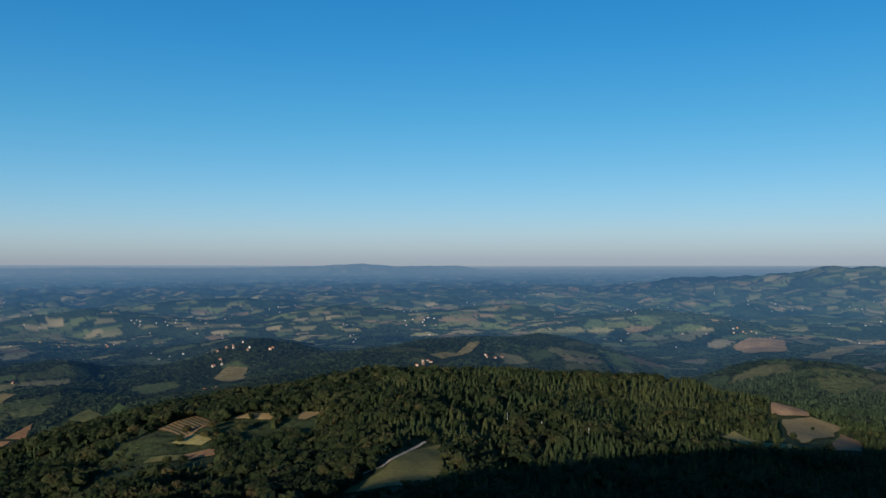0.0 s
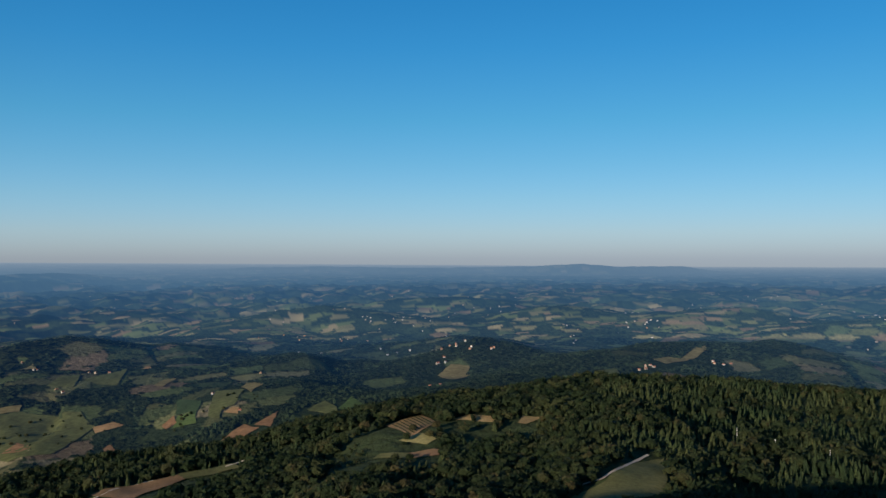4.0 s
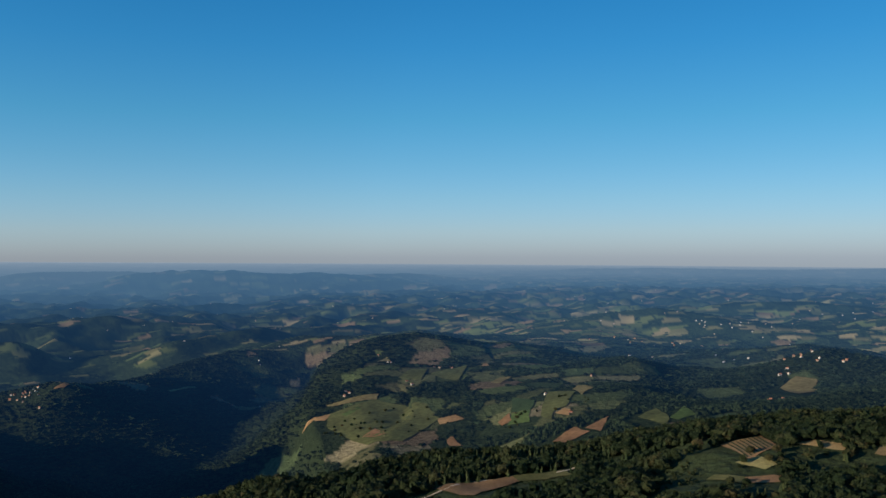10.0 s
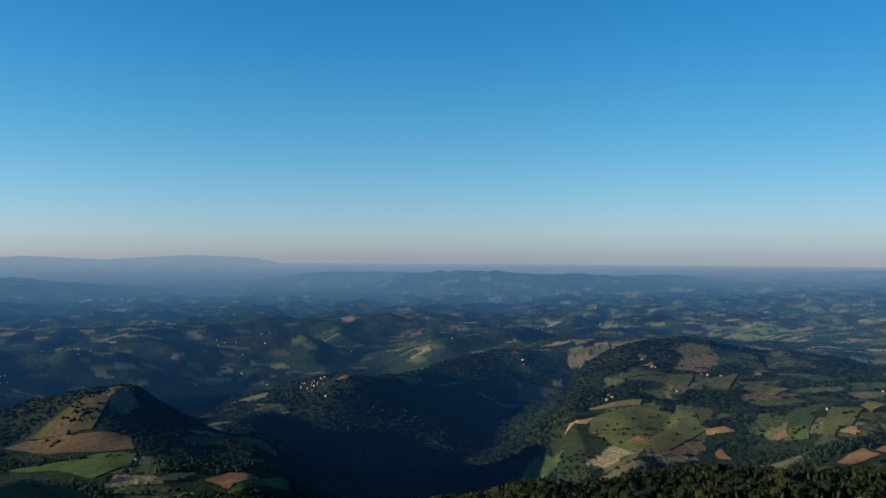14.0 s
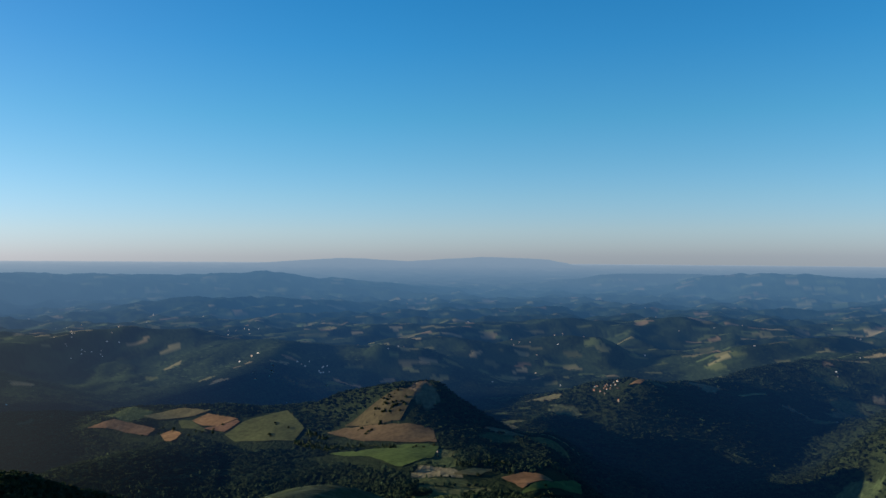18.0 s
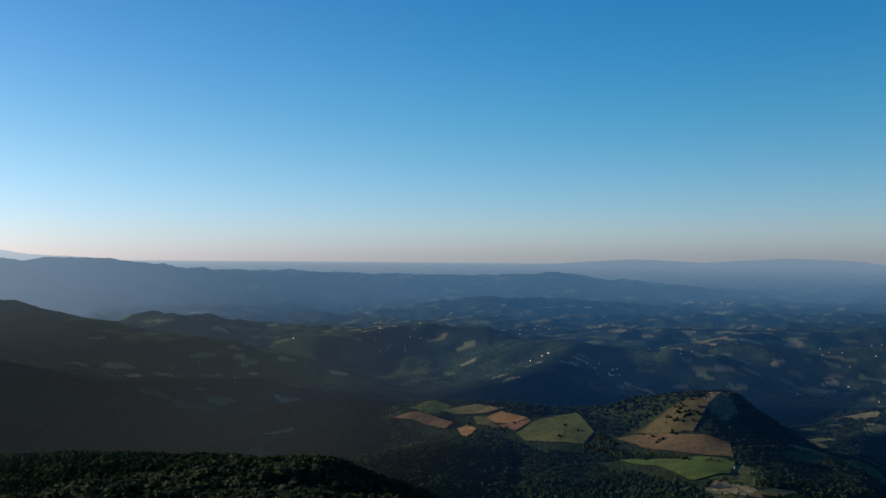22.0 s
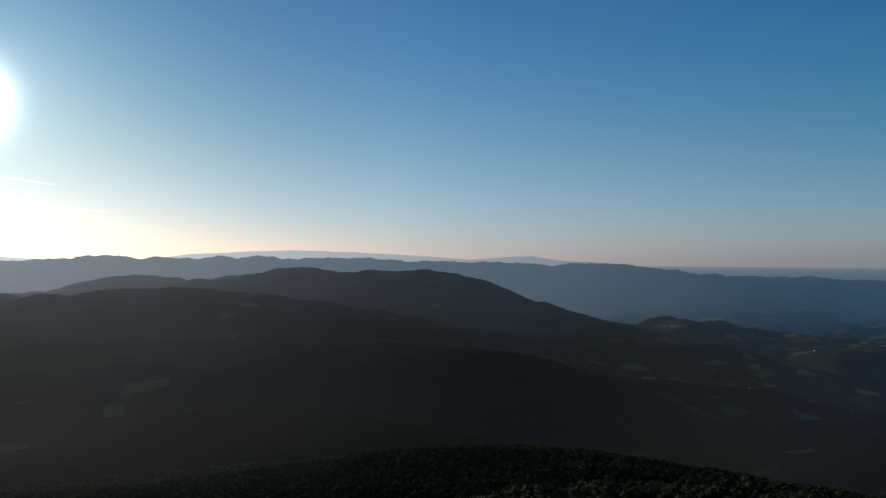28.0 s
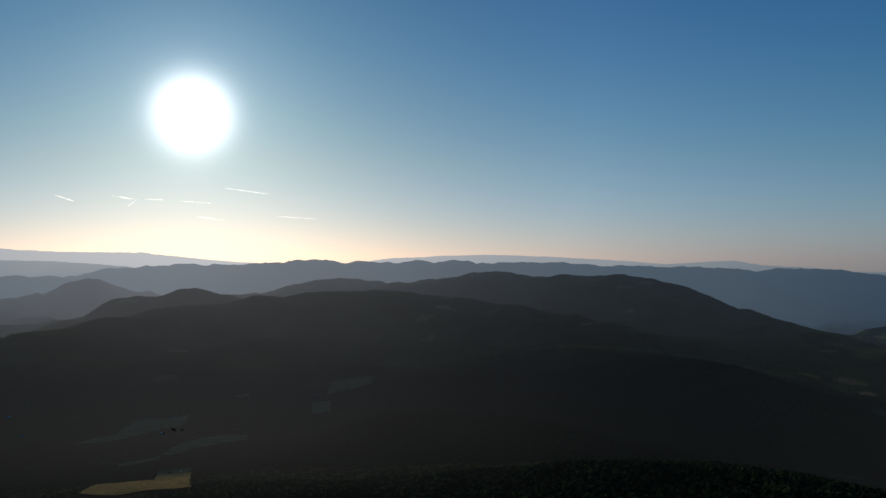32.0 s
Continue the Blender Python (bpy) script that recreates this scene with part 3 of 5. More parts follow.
field("meadow", (44.3, 2267), (44.22, 2376), (41.06, 2441), (37.59, 2315), (36.76, 2181), (37.59, 2130), (39.23, 2026), (41.65, 2039))
field("tan", (45.94, 2360), (45.56, 2375), (44.03, 2376), (44.41, 2329))
field("dry", (44.42, 2448), (42.66, 2473), (40.76, 2490), (41.06, 2441), (43.83, 2432))
field("green", (43.34, 2352), (42.26, 2392), (42.02, 2361), (43.05, 2329))
field("brown", (41.96, 2115), (41.06, 2172), (40.15, 2094), (41.06, 2087))
field("brown", (36.34, 2013), (35.92, 2040), (35.29, 1954), (36.13, 1967))
field("tan", (36.97, 2181), (35.71, 2195), (34.98, 2152), (36.76, 2138))
field("green", (32.21, 1994), (31.89, 2069), (30.71, 2048), (30.81, 1962))
field("dark", (31.89, 2233), (30.43, 2132), (30.64, 2048), (32, 2082))
field("brown", (32.89, 2048), (32.1, 2089), (32, 2021), (32.64, 2008))
field("meadow", (30.06, 1982), (29.52, 2204), (27.79, 2154), (28.33, 2015), (29.09, 2008), (29.3, 1936))
field("tan", (28.98, 1982), (28.44, 2002), (28.05, 1989), (28.11, 1943))
field("brown", (29.19, 1758), (27.89, 1842), (26.87, 1788), (28.43, 1729))
field("brown", (27.09, 1818), (25.61, 1892), (26, 1771))
field("dry", (27.9, 2190), (27.57, 2279), (26.48, 2198), (27.35, 2104))
field("meadow", (39.55, 2618), (38.63, 2724), (37.6, 2716), (38.01, 2592))
field("meadow", (35.51, 2508), (34.88, 2789), (35.93, 2716), (37.39, 2644))
field("tan", (34.03, 2716), (33.61, 2799), (33.5, 2708))
field("dry", (33.39, 2442), (32.75, 2517), (31.89, 2525), (32.75, 2410))
field("dry", (40.97, 2892), (40.27, 2941), (40.06, 2892))
field("meadow", (23.72, 1849), (22.53, 1925), (21.66, 1819), (21.88, 1754))
field("green", (21.66, 1819), (20.79, 1931), (19.97, 1838), (21.22, 1795))
field("meadow", (4.69, 2156), (4.31, 2229), (3.27, 2289), (2.95, 2207), (4.12, 2142))
field("dry", (0.99, 2406), (-0.13, 2470), (-1.37, 2479), (0.05, 2382))
field("dry", (-0.66, 2446), (-1.72, 2605), (-2.44, 2666), (-2.44, 2614), (-1.72, 2503))
field("dry", (15.01, 2389), (14.16, 2495), (12.91, 2478), (12.91, 2304), (13.95, 2273))
field("dry", (92.85, 2631), (90.68, 2658), (88.66, 2597), (89.68, 2580), (92.07, 2596))
field("orange", (89.92, 2545), (88.87, 2571), (87.07, 2487), (88.37, 2462), (89.28, 2487))
field("brown", (89.18, 2462), (88.37, 2462), (87.07, 2479), (86.87, 2462), (87.86, 2405))
field("meadow", (90.79, 2571), (89.92, 2545), (89.18, 2462), (88.89, 2421), (90.49, 2503))
field("meadow", (87.87, 2381), (86.72, 2454), (83.89, 2496), (82.74, 2312), (83.48, 2235), (85.6, 2273), (87.26, 2318))
field("orange", (91.88, 2486), (91.09, 2511), (90.58, 2453), (91.31, 2333))
field("brown", (96.19, 2613), (94.58, 2631), (92.08, 2536), (92.67, 2494), (94.59, 2570))
field("pasture", (81.24, 2251), (80.05, 2251), (77.45, 2185), (74.18, 2128), (73.86, 1997), (76.15, 2037), (78.76, 2120))
field("rough", (80.16, 2266), (78.54, 2282), (76.36, 2290), (75.38, 2260), (76.36, 2178), (78.1, 2200))
field("green", (81.19, 2077), (78.12, 2023), (75.93, 2017), (73.75, 1945), (74.19, 1825), (76.38, 1753), (78.56, 1937))
field("orange", (61.1, 3265), (60.41, 3320), (59.89, 3332), (60.43, 3266))
field("dry", (54.42, 3574), (52.78, 3671), (52.59, 3659), (54.13, 3574))
field("dry", (72.96, 1656), (71.53, 1707), (70.11, 1725), (71.09, 1662))
field("brown", (69.57, 1641), (68.04, 1703), (66.09, 1647), (68.26, 1535))
field("green", (68.37, 1465), (68.04, 1535), (66.09, 1642), (64.27, 1809), (64.16, 1698))
# meadows beyond heading 143 are coloured as dry grass to look backlit
field("dry", (145.83, 3990), (144.93, 4126), (143.95, 4153), (144.17, 4057), (145.54, 3950))
field("orange", (104.87, 2709), (102.93, 2765), (102.65, 2728), (104.01, 2682))
field("dry", (147.18, 3911), (146.79, 4126), (143.87, 4209), (145.9, 3950))
field("dry", (148.17, 3221), (148.08, 3646), (146.88, 3745), (146.9, 3231))
field("dry", (163.03, 1905), (161.89, 2003), (156.33, 2001), (156.1, 1889), (160.8, 1866))
field("dry", (160.58, 2756), (158.59, 3077), (156.07, 3138), (156.37, 2915), (158.3, 2764))
field("dry", (163.28, 2639), (160.81, 2765), (158.3, 2755), (160.61, 2620))
field("dry", (157.89, 2344), (155.47, 2627), (152.4, 2697), (152.54, 2488), (155.24, 2423), (157.43, 2321))
field("dry", (153.18, 3797), (152.19, 3835), (152.19, 3784), (152.81, 3759))
field("dry", (158.45, 2002), (158.2, 2119), (156.06, 2162), (156.21, 1994))
field("dry", (160.7, 2260), (157.9, 2329), (158.15, 2267), (160.26, 2208))


def inside(poly, x, y):
    """Which places lie within a polygon."""
    res = np.zeros(len(x), bool)
    lo, hi = poly.min(0), poly.max(0)
    k = np.where((x > lo[0]) & (x < hi[0]) & (y > lo[1]) & (y < hi[1]))[0]
    if not len(k):
        return res
    px, py, c = x[k], y[k], np.zeros(len(k), bool)
    for (x1, y1), (x2, y2) in zip(poly, np.roll(poly, -1, 0)):
        if y1 != y2:
            c ^= ((y1 > py) != (y2 > py)) & (px < (x2 - x1) * (py - y1) / (y2 - y1) + x1)
    res[k] = c
    return res


def in_fields(x, y):
    res = np.zeros(len(x), bool)
    for _, poly in FIELDS:
        res |= inside(poly, x, y)
    return res


# ---- where the houses stand: hamlets by heading, distance, number and spread ----
HOUSES = []


def hamlet(az, d, count, size, roofs="red"):
    x, y = polar(az, d)
    pick = random.Random(int(az * 10 + d))
    for _ in range(count):
        a, r = pick.uniform(0, 6.28), size * math.sqrt(pick.random())
        u, v = r * math.cos(a), 0.8 * r * math.sin(a)
        HOUSES.append((x + u, y + v, pick.uniform(0, 180), roofs, pick.random()))


hamlet(12.97, 2622, 9, 90)
hamlet(14.57, 2520, 4, 40)
hamlet(15.45, 2192, 3, 26)
hamlet(1.59, 2312, 5, 45)
hamlet(-2.87, 2528, 4, 50)
hamlet(1.29, 4387, 7, 120)
hamlet(19.75, 4550, 5, 100)
hamlet(25.24, 6958, 7, 260)
hamlet(-11.24, 5390, 12, 220)
hamlet(-11.78, 5703, 8, 220)
hamlet(-20.89, 6094, 10, 260)
hamlet(-26.67, 6238, 8, 250)
hamlet(-19.14, 3985, 4, 90)
hamlet(-20.48, 3945, 4, 90)
hamlet(6.18, 4315, 4, 100)
hamlet(-0.61, 12525, 10, 600)
hamlet(-4.57, 7895, 8, 350)
hamlet(23.99, 10679, 10, 600)
hamlet(25.53, 4159, 4, 120)
hamlet(43.15, 2531, 4, 45)
hamlet(36.45, 2725, 3, 70)
hamlet(26.58, 2460, 1, 8)
hamlet(39.86, 2902, 3, 90)
hamlet(29.6, 2175, 1, 8)
hamlet(28.09, 1975, 1, 5)
hamlet(38.79, 2566, 2, 40)
hamlet(22.43, 4187, 8, 150)
hamlet(17, 4565, 10, 160)
hamlet(12.42, 5461, 8, 200)
hamlet(62.19, 3287, 14, 65)
hamlet(63.1, 3287, 5, 60)
hamlet(61.82, 3179, 2, 20)
hamlet(85.48, 4186, 6, 120)
hamlet(86.28, 4580, 4, 80)
hamlet(82.26, 4416, 7, 120)
hamlet(81.88, 4372, 4, 80)
hamlet(85.19, 3969, 4, 90)
hamlet(97.79, 7594, 14, 260)
hamlet(96.52, 5628, 12, 260)
hamlet(95.23, 5572, 6, 150)
hamlet(86.98, 6540, 6, 200)
hamlet(73.84, 1881, 1, 2)
hamlet(81.16, 4104, 2, 40)
hamlet(158.23, 2736, 2, 25, "pale")
hamlet(158.01, 2877, 1, 5, "pale")
hamlet(157.09, 3128, 1, 5, "pale")
hamlet(152.66, 3810, 2, 20, "pale")
hamlet(156.8, 2112, 1, 5, "pale")
hamlet(147.72, 3885, 3, 25, "pale")
hamlet(165.07, 3665, 2, 40, "pale")
hamlet(166.83, 3305, 2, 30, "pale")
hamlet(165.8, 2920, 1, 5, "pale")
hamlet(67, 5325, 9, 300)


# ---- the ground, and beyond 1.3 km the farther country, with the evening haze painted on as emission ----
EDGE = 1300.0
# painted haze by distance: what shows through, and the blue emission added
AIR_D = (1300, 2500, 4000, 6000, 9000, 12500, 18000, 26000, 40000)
HAZE_CLEAR = (1.0, 0.93, 0.83, 0.70, 0.48, 0.27, 0.12, 0.04, 0.0)
HAZE_BLUE = ((0, 0.0010, 0.0032, 0.0062, 0.018, 0.047, 0.09, 0.15, 0.235), (0, 0.0046, 0.0132, 0.0245, 0.055, 0.105, 0.155, 0.212, 0.28), (0, 0.0145, 0.037, 0.063, 0.116, 0.182, 0.235, 0.285, 0.335))


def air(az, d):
    """How much of the far country the painted haze veils, by true distance."""
    return 1 - np.interp(d, AIR_D, HAZE_CLEAR)


def haze_emission(az, d):
    """The painted haze before a place, as emission: blue, far off the colour of the sky at the horizon, and bright and
    pale towards the sun.
    """
    blue = np.stack([np.interp(d, AIR_D, c) for c in HAZE_BLUE], -1)
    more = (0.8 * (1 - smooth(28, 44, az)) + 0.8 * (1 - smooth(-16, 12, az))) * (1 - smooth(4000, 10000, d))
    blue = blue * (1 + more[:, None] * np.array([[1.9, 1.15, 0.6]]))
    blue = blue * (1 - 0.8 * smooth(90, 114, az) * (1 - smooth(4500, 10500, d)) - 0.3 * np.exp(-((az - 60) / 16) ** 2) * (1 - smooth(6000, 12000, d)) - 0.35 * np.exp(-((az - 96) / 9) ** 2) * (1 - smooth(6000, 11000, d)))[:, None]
    # painted glow towards the sun, for bright haze and lens glare
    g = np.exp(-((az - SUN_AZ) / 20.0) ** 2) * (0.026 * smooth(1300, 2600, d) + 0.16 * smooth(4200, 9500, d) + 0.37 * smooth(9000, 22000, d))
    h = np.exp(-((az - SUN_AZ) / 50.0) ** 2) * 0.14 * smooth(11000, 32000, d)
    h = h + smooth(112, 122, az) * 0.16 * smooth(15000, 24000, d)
    dusk = ((0.014 - 0.006 * smooth(104, 124, az)) * smooth(84, 104, az) * smooth(1300, 2800, d))[:, None] * np.array([[1.0, 1.0, 0.8]])      # thin grey haze painted over the woods towards the sun
    pale = (smooth(100, 124, az) * (0.018 * smooth(3800, 6500, d) + 0.07 * smooth(6500, 9500, d)))[:, None] * np.array([[0.9, 1.0, 1.0]])      # pale haze painted over the ridges and valleys behind
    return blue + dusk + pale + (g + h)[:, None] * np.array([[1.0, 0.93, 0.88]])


def distance_material(name, relief):
    m, nt, b = material(name)
    att = nt.nodes.new("ShaderNodeAttribute")
    att.attribute_name = "cover"
    glow = nt.nodes.new("ShaderNodeAttribute")
    glow.attribute_name = "haze_emission"
    veil = nt.nodes.new("ShaderNodeAttribute")
    veil.attribute_name = "air"
    geo = nt.nodes.new("ShaderNodeNewGeometry")
    fine = noise_node(nt, 0.08, 6, geo.outputs["Position"])
    r1 = ramp_node(nt, fine.outputs[0], [(0.3, (0.7, 0.7, 0.7)), (0.7, (1.25, 1.25, 1.25))])
    nt.links.new(multiply(nt, att.outputs["Color"], r1.outputs[0]), b.inputs["Base Color"])
    b.inputs["Roughness"].default_value, b.inputs["Specular IOR Level"].default_value = 1.0, 0.0
    bump = nt.nodes.new("ShaderNodeBump")
    bump.inputs["Strength"].default_value, bump.inputs["Distance"].default_value = 1.0, relief
    nt.links.new(fine.outputs[0], bump.inputs["Height"])
    nt.links.new(bump.outputs[0], b.inputs["Normal"])
    # emission carries the painted haze and the baked far light
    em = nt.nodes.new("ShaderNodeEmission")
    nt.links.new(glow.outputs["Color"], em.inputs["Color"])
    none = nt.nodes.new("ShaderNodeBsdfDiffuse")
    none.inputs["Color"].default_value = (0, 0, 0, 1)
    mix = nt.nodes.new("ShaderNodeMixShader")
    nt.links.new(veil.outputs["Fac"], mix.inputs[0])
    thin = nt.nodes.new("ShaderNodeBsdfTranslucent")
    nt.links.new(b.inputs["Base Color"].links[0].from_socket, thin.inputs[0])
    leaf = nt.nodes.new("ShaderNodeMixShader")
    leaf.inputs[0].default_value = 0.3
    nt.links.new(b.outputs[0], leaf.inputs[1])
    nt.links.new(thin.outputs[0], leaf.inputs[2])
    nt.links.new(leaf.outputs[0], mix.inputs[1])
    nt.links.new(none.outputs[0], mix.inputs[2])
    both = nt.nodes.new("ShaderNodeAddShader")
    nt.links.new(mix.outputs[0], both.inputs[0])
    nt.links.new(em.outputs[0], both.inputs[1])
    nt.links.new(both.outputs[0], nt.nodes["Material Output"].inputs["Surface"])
    return m


DISTANCE, FAR_FIELD = distance_material("distance", 9.0), distance_material("far_field", 1.2)


GRID_AZ, GRID_D = np.arange(-46, 176, 0.25), np.geomspace(3400, 26000, 190)


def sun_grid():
    """Low sunlight and cast shade to bake on the true far country, by heading and distance: 0 in shade, else the sine
    of its angle to the slope. And how open it lies to the sky.
    """
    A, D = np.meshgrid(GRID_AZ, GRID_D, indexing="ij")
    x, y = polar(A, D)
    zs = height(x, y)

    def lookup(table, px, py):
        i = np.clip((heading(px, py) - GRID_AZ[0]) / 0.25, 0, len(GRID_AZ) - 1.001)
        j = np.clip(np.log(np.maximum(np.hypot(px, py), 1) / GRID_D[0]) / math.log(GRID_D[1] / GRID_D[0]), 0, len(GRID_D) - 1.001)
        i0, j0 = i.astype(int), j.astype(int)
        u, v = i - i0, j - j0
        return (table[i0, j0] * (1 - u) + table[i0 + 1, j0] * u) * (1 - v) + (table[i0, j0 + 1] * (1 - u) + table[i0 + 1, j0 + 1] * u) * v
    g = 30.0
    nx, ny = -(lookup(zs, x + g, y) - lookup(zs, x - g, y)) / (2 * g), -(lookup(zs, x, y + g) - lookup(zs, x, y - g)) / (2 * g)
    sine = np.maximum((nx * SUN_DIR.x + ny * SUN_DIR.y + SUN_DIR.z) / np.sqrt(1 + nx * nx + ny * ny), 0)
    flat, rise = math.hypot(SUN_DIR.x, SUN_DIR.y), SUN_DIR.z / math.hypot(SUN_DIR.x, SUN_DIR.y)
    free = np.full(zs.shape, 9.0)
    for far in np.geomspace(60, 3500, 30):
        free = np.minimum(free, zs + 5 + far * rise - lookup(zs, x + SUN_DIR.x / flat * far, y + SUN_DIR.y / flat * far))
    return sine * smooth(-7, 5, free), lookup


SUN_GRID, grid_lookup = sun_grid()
BAKED_SUN, BAKED_SKY = 5.0, (0.30, 0.45, 0.70)


def baked_share(d):
    """How far baked light replaces real light there, as the backdrop's own slopes are drawn together."""
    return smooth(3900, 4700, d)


def baked_light(x, y, rgb):
    """Light baked into the emission of the far country, beyond the ring of hills that the backdrop draws together: sun,
    cast shade and skylight on its slopes.
    """
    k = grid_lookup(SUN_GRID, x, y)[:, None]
    return rgb / math.pi * (k * BAKED_SUN * np.array([[1.0, 0.83, 0.62]]) + np.array([BAKED_SKY])) * baked_share(np.hypot(x, y))[:, None]


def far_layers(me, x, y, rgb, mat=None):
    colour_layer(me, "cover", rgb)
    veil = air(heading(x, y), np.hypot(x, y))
    # painted haze and baked sun and shade go in as emission
    colour_layer(me, "haze_emission", haze_emission(heading(x, y), np.hypot(x, y)) + baked_light(x, y, rgb) * (1 - veil)[:, None])
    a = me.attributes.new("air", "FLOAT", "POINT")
    # the lit surface goes black where haze or baked light replaces it
    a.data.foreach_set("value", (1 - (1 - veil) * (1 - baked_share(np.hypot(x, y)))).astype(np.float32))
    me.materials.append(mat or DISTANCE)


def land_sheet(name, az, d):
    A, D = np.meshgrid(az, d, indexing="ij")
    x, y = polar(A.ravel(), D.ravel())
    z = height(x, y)
    rgb, woods = cover(x, y)
    X, Y, Z, s = squeeze(x, y, z)
    na, nd = len(az), len(d)
    i, j = np.meshgrid(np.arange(na), np.arange(nd - 1), indexing="ij")
    i2 = (i + 1) % na
    f = np.stack([i * nd + j, i * nd + j + 1, i2 * nd + j + 1, i2 * nd + j], -1).reshape(-1)
    return mesh_from(name, np.stack([X, Y, Z], 1), f, 4), x, y, rgb


def build_ground():
    az = np.concatenate([np.arange(-42, 172, 0.25), np.arange(172, 318, 2.0)])
    fine_az = np.concatenate([np.arange(-42, -29, 0.5), np.arange(-29, 168.5, 0.125), np.arange(168.5, 318, 1.5)])
    d = [0.5]
    while d[-1] < 40000:
        d.append(d[-1] + max(9.0, min(d[-1] * (0.011 if d[-1] < 1200 else 0.0068 if d[-1] < 9500 else 0.012), 400)))
    d = np.array(d)
    near, far = d[d <= EDGE], d[d >= d[d <= EDGE][-1]]
    me, x, y, rgb = land_sheet("ground", az, near)
    colour_layer(me, "cover", rgb)
    me.materials.append(LAND)
    tagged(new("ground", me), "rolling hill country of woods, meadows and ploughed fields", "ground", kind="structure")
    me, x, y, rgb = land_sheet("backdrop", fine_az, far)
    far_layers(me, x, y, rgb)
    tagged(new("backdrop", me), "far hills and plain with painted blue evening haze", "backdrop", kind="structure")


build_ground()


# ---- the fields ----
def soil_material(name, dark, light, scale=0.25, rows=0.0):
    m, nt, b = material(name)
    geo = nt.nodes.new("ShaderNodeNewGeometry")
    fine = noise_node(nt, scale, 8, geo.outputs["Position"], 0.65)
    broad = noise_node(nt, 0.02, 5, geo.outputs["Position"])
    r1 = ramp_node(nt, broad.outputs[0], [(0.32, dark), (0.68, light)])
    r2 = ramp_node(nt, fine.outputs[0], [(0.3, (0.7, 0.7, 0.7)), (0.7, (1.25, 1.25, 1.25))])
    info = nt.nodes.new("ShaderNodeObjectInfo")
    r3 = ramp_node(nt, info.outputs["Random"], [(0.0, (0.8, 0.82, 0.85)), (1.0, (1.2, 1.15, 1.1))])
    col = multiply(nt, multiply(nt, r1.outputs[0], r2.outputs[0]), r3.outputs[0])
    b.inputs["Roughness"].default_value, b.inputs["Specular IOR Level"].default_value = 0.95, 0.1
    bump = nt.nodes.new("ShaderNodeBump")
    bump.inputs["Strength"].default_value, bump.inputs["Distance"].default_value = 0.5, 1.0
    if rows:
        wave = nt.nodes.new("ShaderNodeTexWave")
        wave.inputs["Scale"].default_value, wave.inputs["Distortion"].default_value = rows, 1.5
        nt.links.new(geo.outputs["Position"], wave.inputs["Vector"])
        r4 = ramp_node(nt, wave.outputs["Fac"], [(0.0, (0.75, 0.75, 0.75)), (1.0, (1.1, 1.1, 1.1))])
        col = multiply(nt, col, r4.outputs[0], 0.7)
    nt.links.new(col, b.inputs["Base Color"])
    nt.links.new(fine.outputs[0], bump.inputs["Height"])
    nt.links.new(bump.outputs[0], b.inputs["Normal"])
    return m


FIELD_KINDS = {
    "meadow": (soil_material("grass", (0.07, 0.08, 0.032), (0.135, 0.13, 0.055)), "meadow", "mown green meadow among woods on a hillside"),
    "green": (soil_material("fresh_grass", (0.06, 0.09, 0.03), (0.11, 0.135, 0.045)), "meadow", "fresh green meadow on a hill slope"),
    "dark": (soil_material("clover", (0.045, 0.075, 0.03), (0.07, 0.10, 0.04)), "meadow", "dark green clover field on a slope"),
    "dry": (soil_material("dry_grass", (0.16, 0.15, 0.06), (0.27, 0.24, 0.10)), "pasture", "dry yellowish pasture or backlight-toned meadow on a hillside"),
    "tan": (soil_material("stubble", (0.25, 0.18, 0.085), (0.36, 0.27, 0.13), 0.3, 0.25), "field", "tan stubble field after the harvest"),
    "pink": (soil_material("pale_soil", (0.33, 0.22, 0.14), (0.45, 0.31, 0.2), 0.3), "field", "pale pinkish ploughed field beside a forest"),
    "orange": (soil_material("straw", (0.2, 0.115, 0.055), (0.31, 0.185, 0.085), 0.3, 0.2), "field", "golden-brown harvested field on a hill"),
    "brown": (soil_material("ploughed_soil", (0.19, 0.115, 0.06), (0.31, 0.19, 0.10), 0.35, 0.3), "field", "brown ploughed field with bare soil"),
    "pasture": (soil_material("worn_pasture", (0.12, 0.09, 0.045), (0.2, 0.14, 0.07)), "pasture", "brown grazed pasture on the flank of a cone hill"),
    "rough": (soil_material("rough_pasture", (0.09, 0.075, 0.035), (0.15, 0.115, 0.05)), "pasture", "rough brownish pasture with bushes on a cone hill"),
    "vine": (soil_material("vineyard_soil", (0.3, 0.18, 0.085), (0.42, 0.26, 0.13), 0.35), "vineyard", "small vineyard with dark rows on brown soil"),
}


# the dry tone also lightens the sunward meadows in place of backlight
FAR_COLOURS = {"meadow": (0.125, 0.135, 0.048), "green": (0.095, 0.138, 0.04), "dark": (0.055, 0.085, 0.034), "dry": (0.25, 0.205, 0.085), "tan": (0.38, 0.24, 0.11), "pink": (0.46, 0.3, 0.185), "orange": (0.38, 0.22, 0.09), "brown": (0.29, 0.165, 0.08), "vine": (0.25, 0.16, 0.08), "pasture": (0.165, 0.118, 0.058), "rough": (0.115, 0.095, 0.043)}


def lifted(x, y, lift):
    X, Y, Z, s = squeeze(np.asarray(x, float), np.asarray(y, float), height(x, y))
    d = np.hypot(x, y)
    return np.stack([X, Y, Z + (lift + 0.0004 * d) * s], 1)


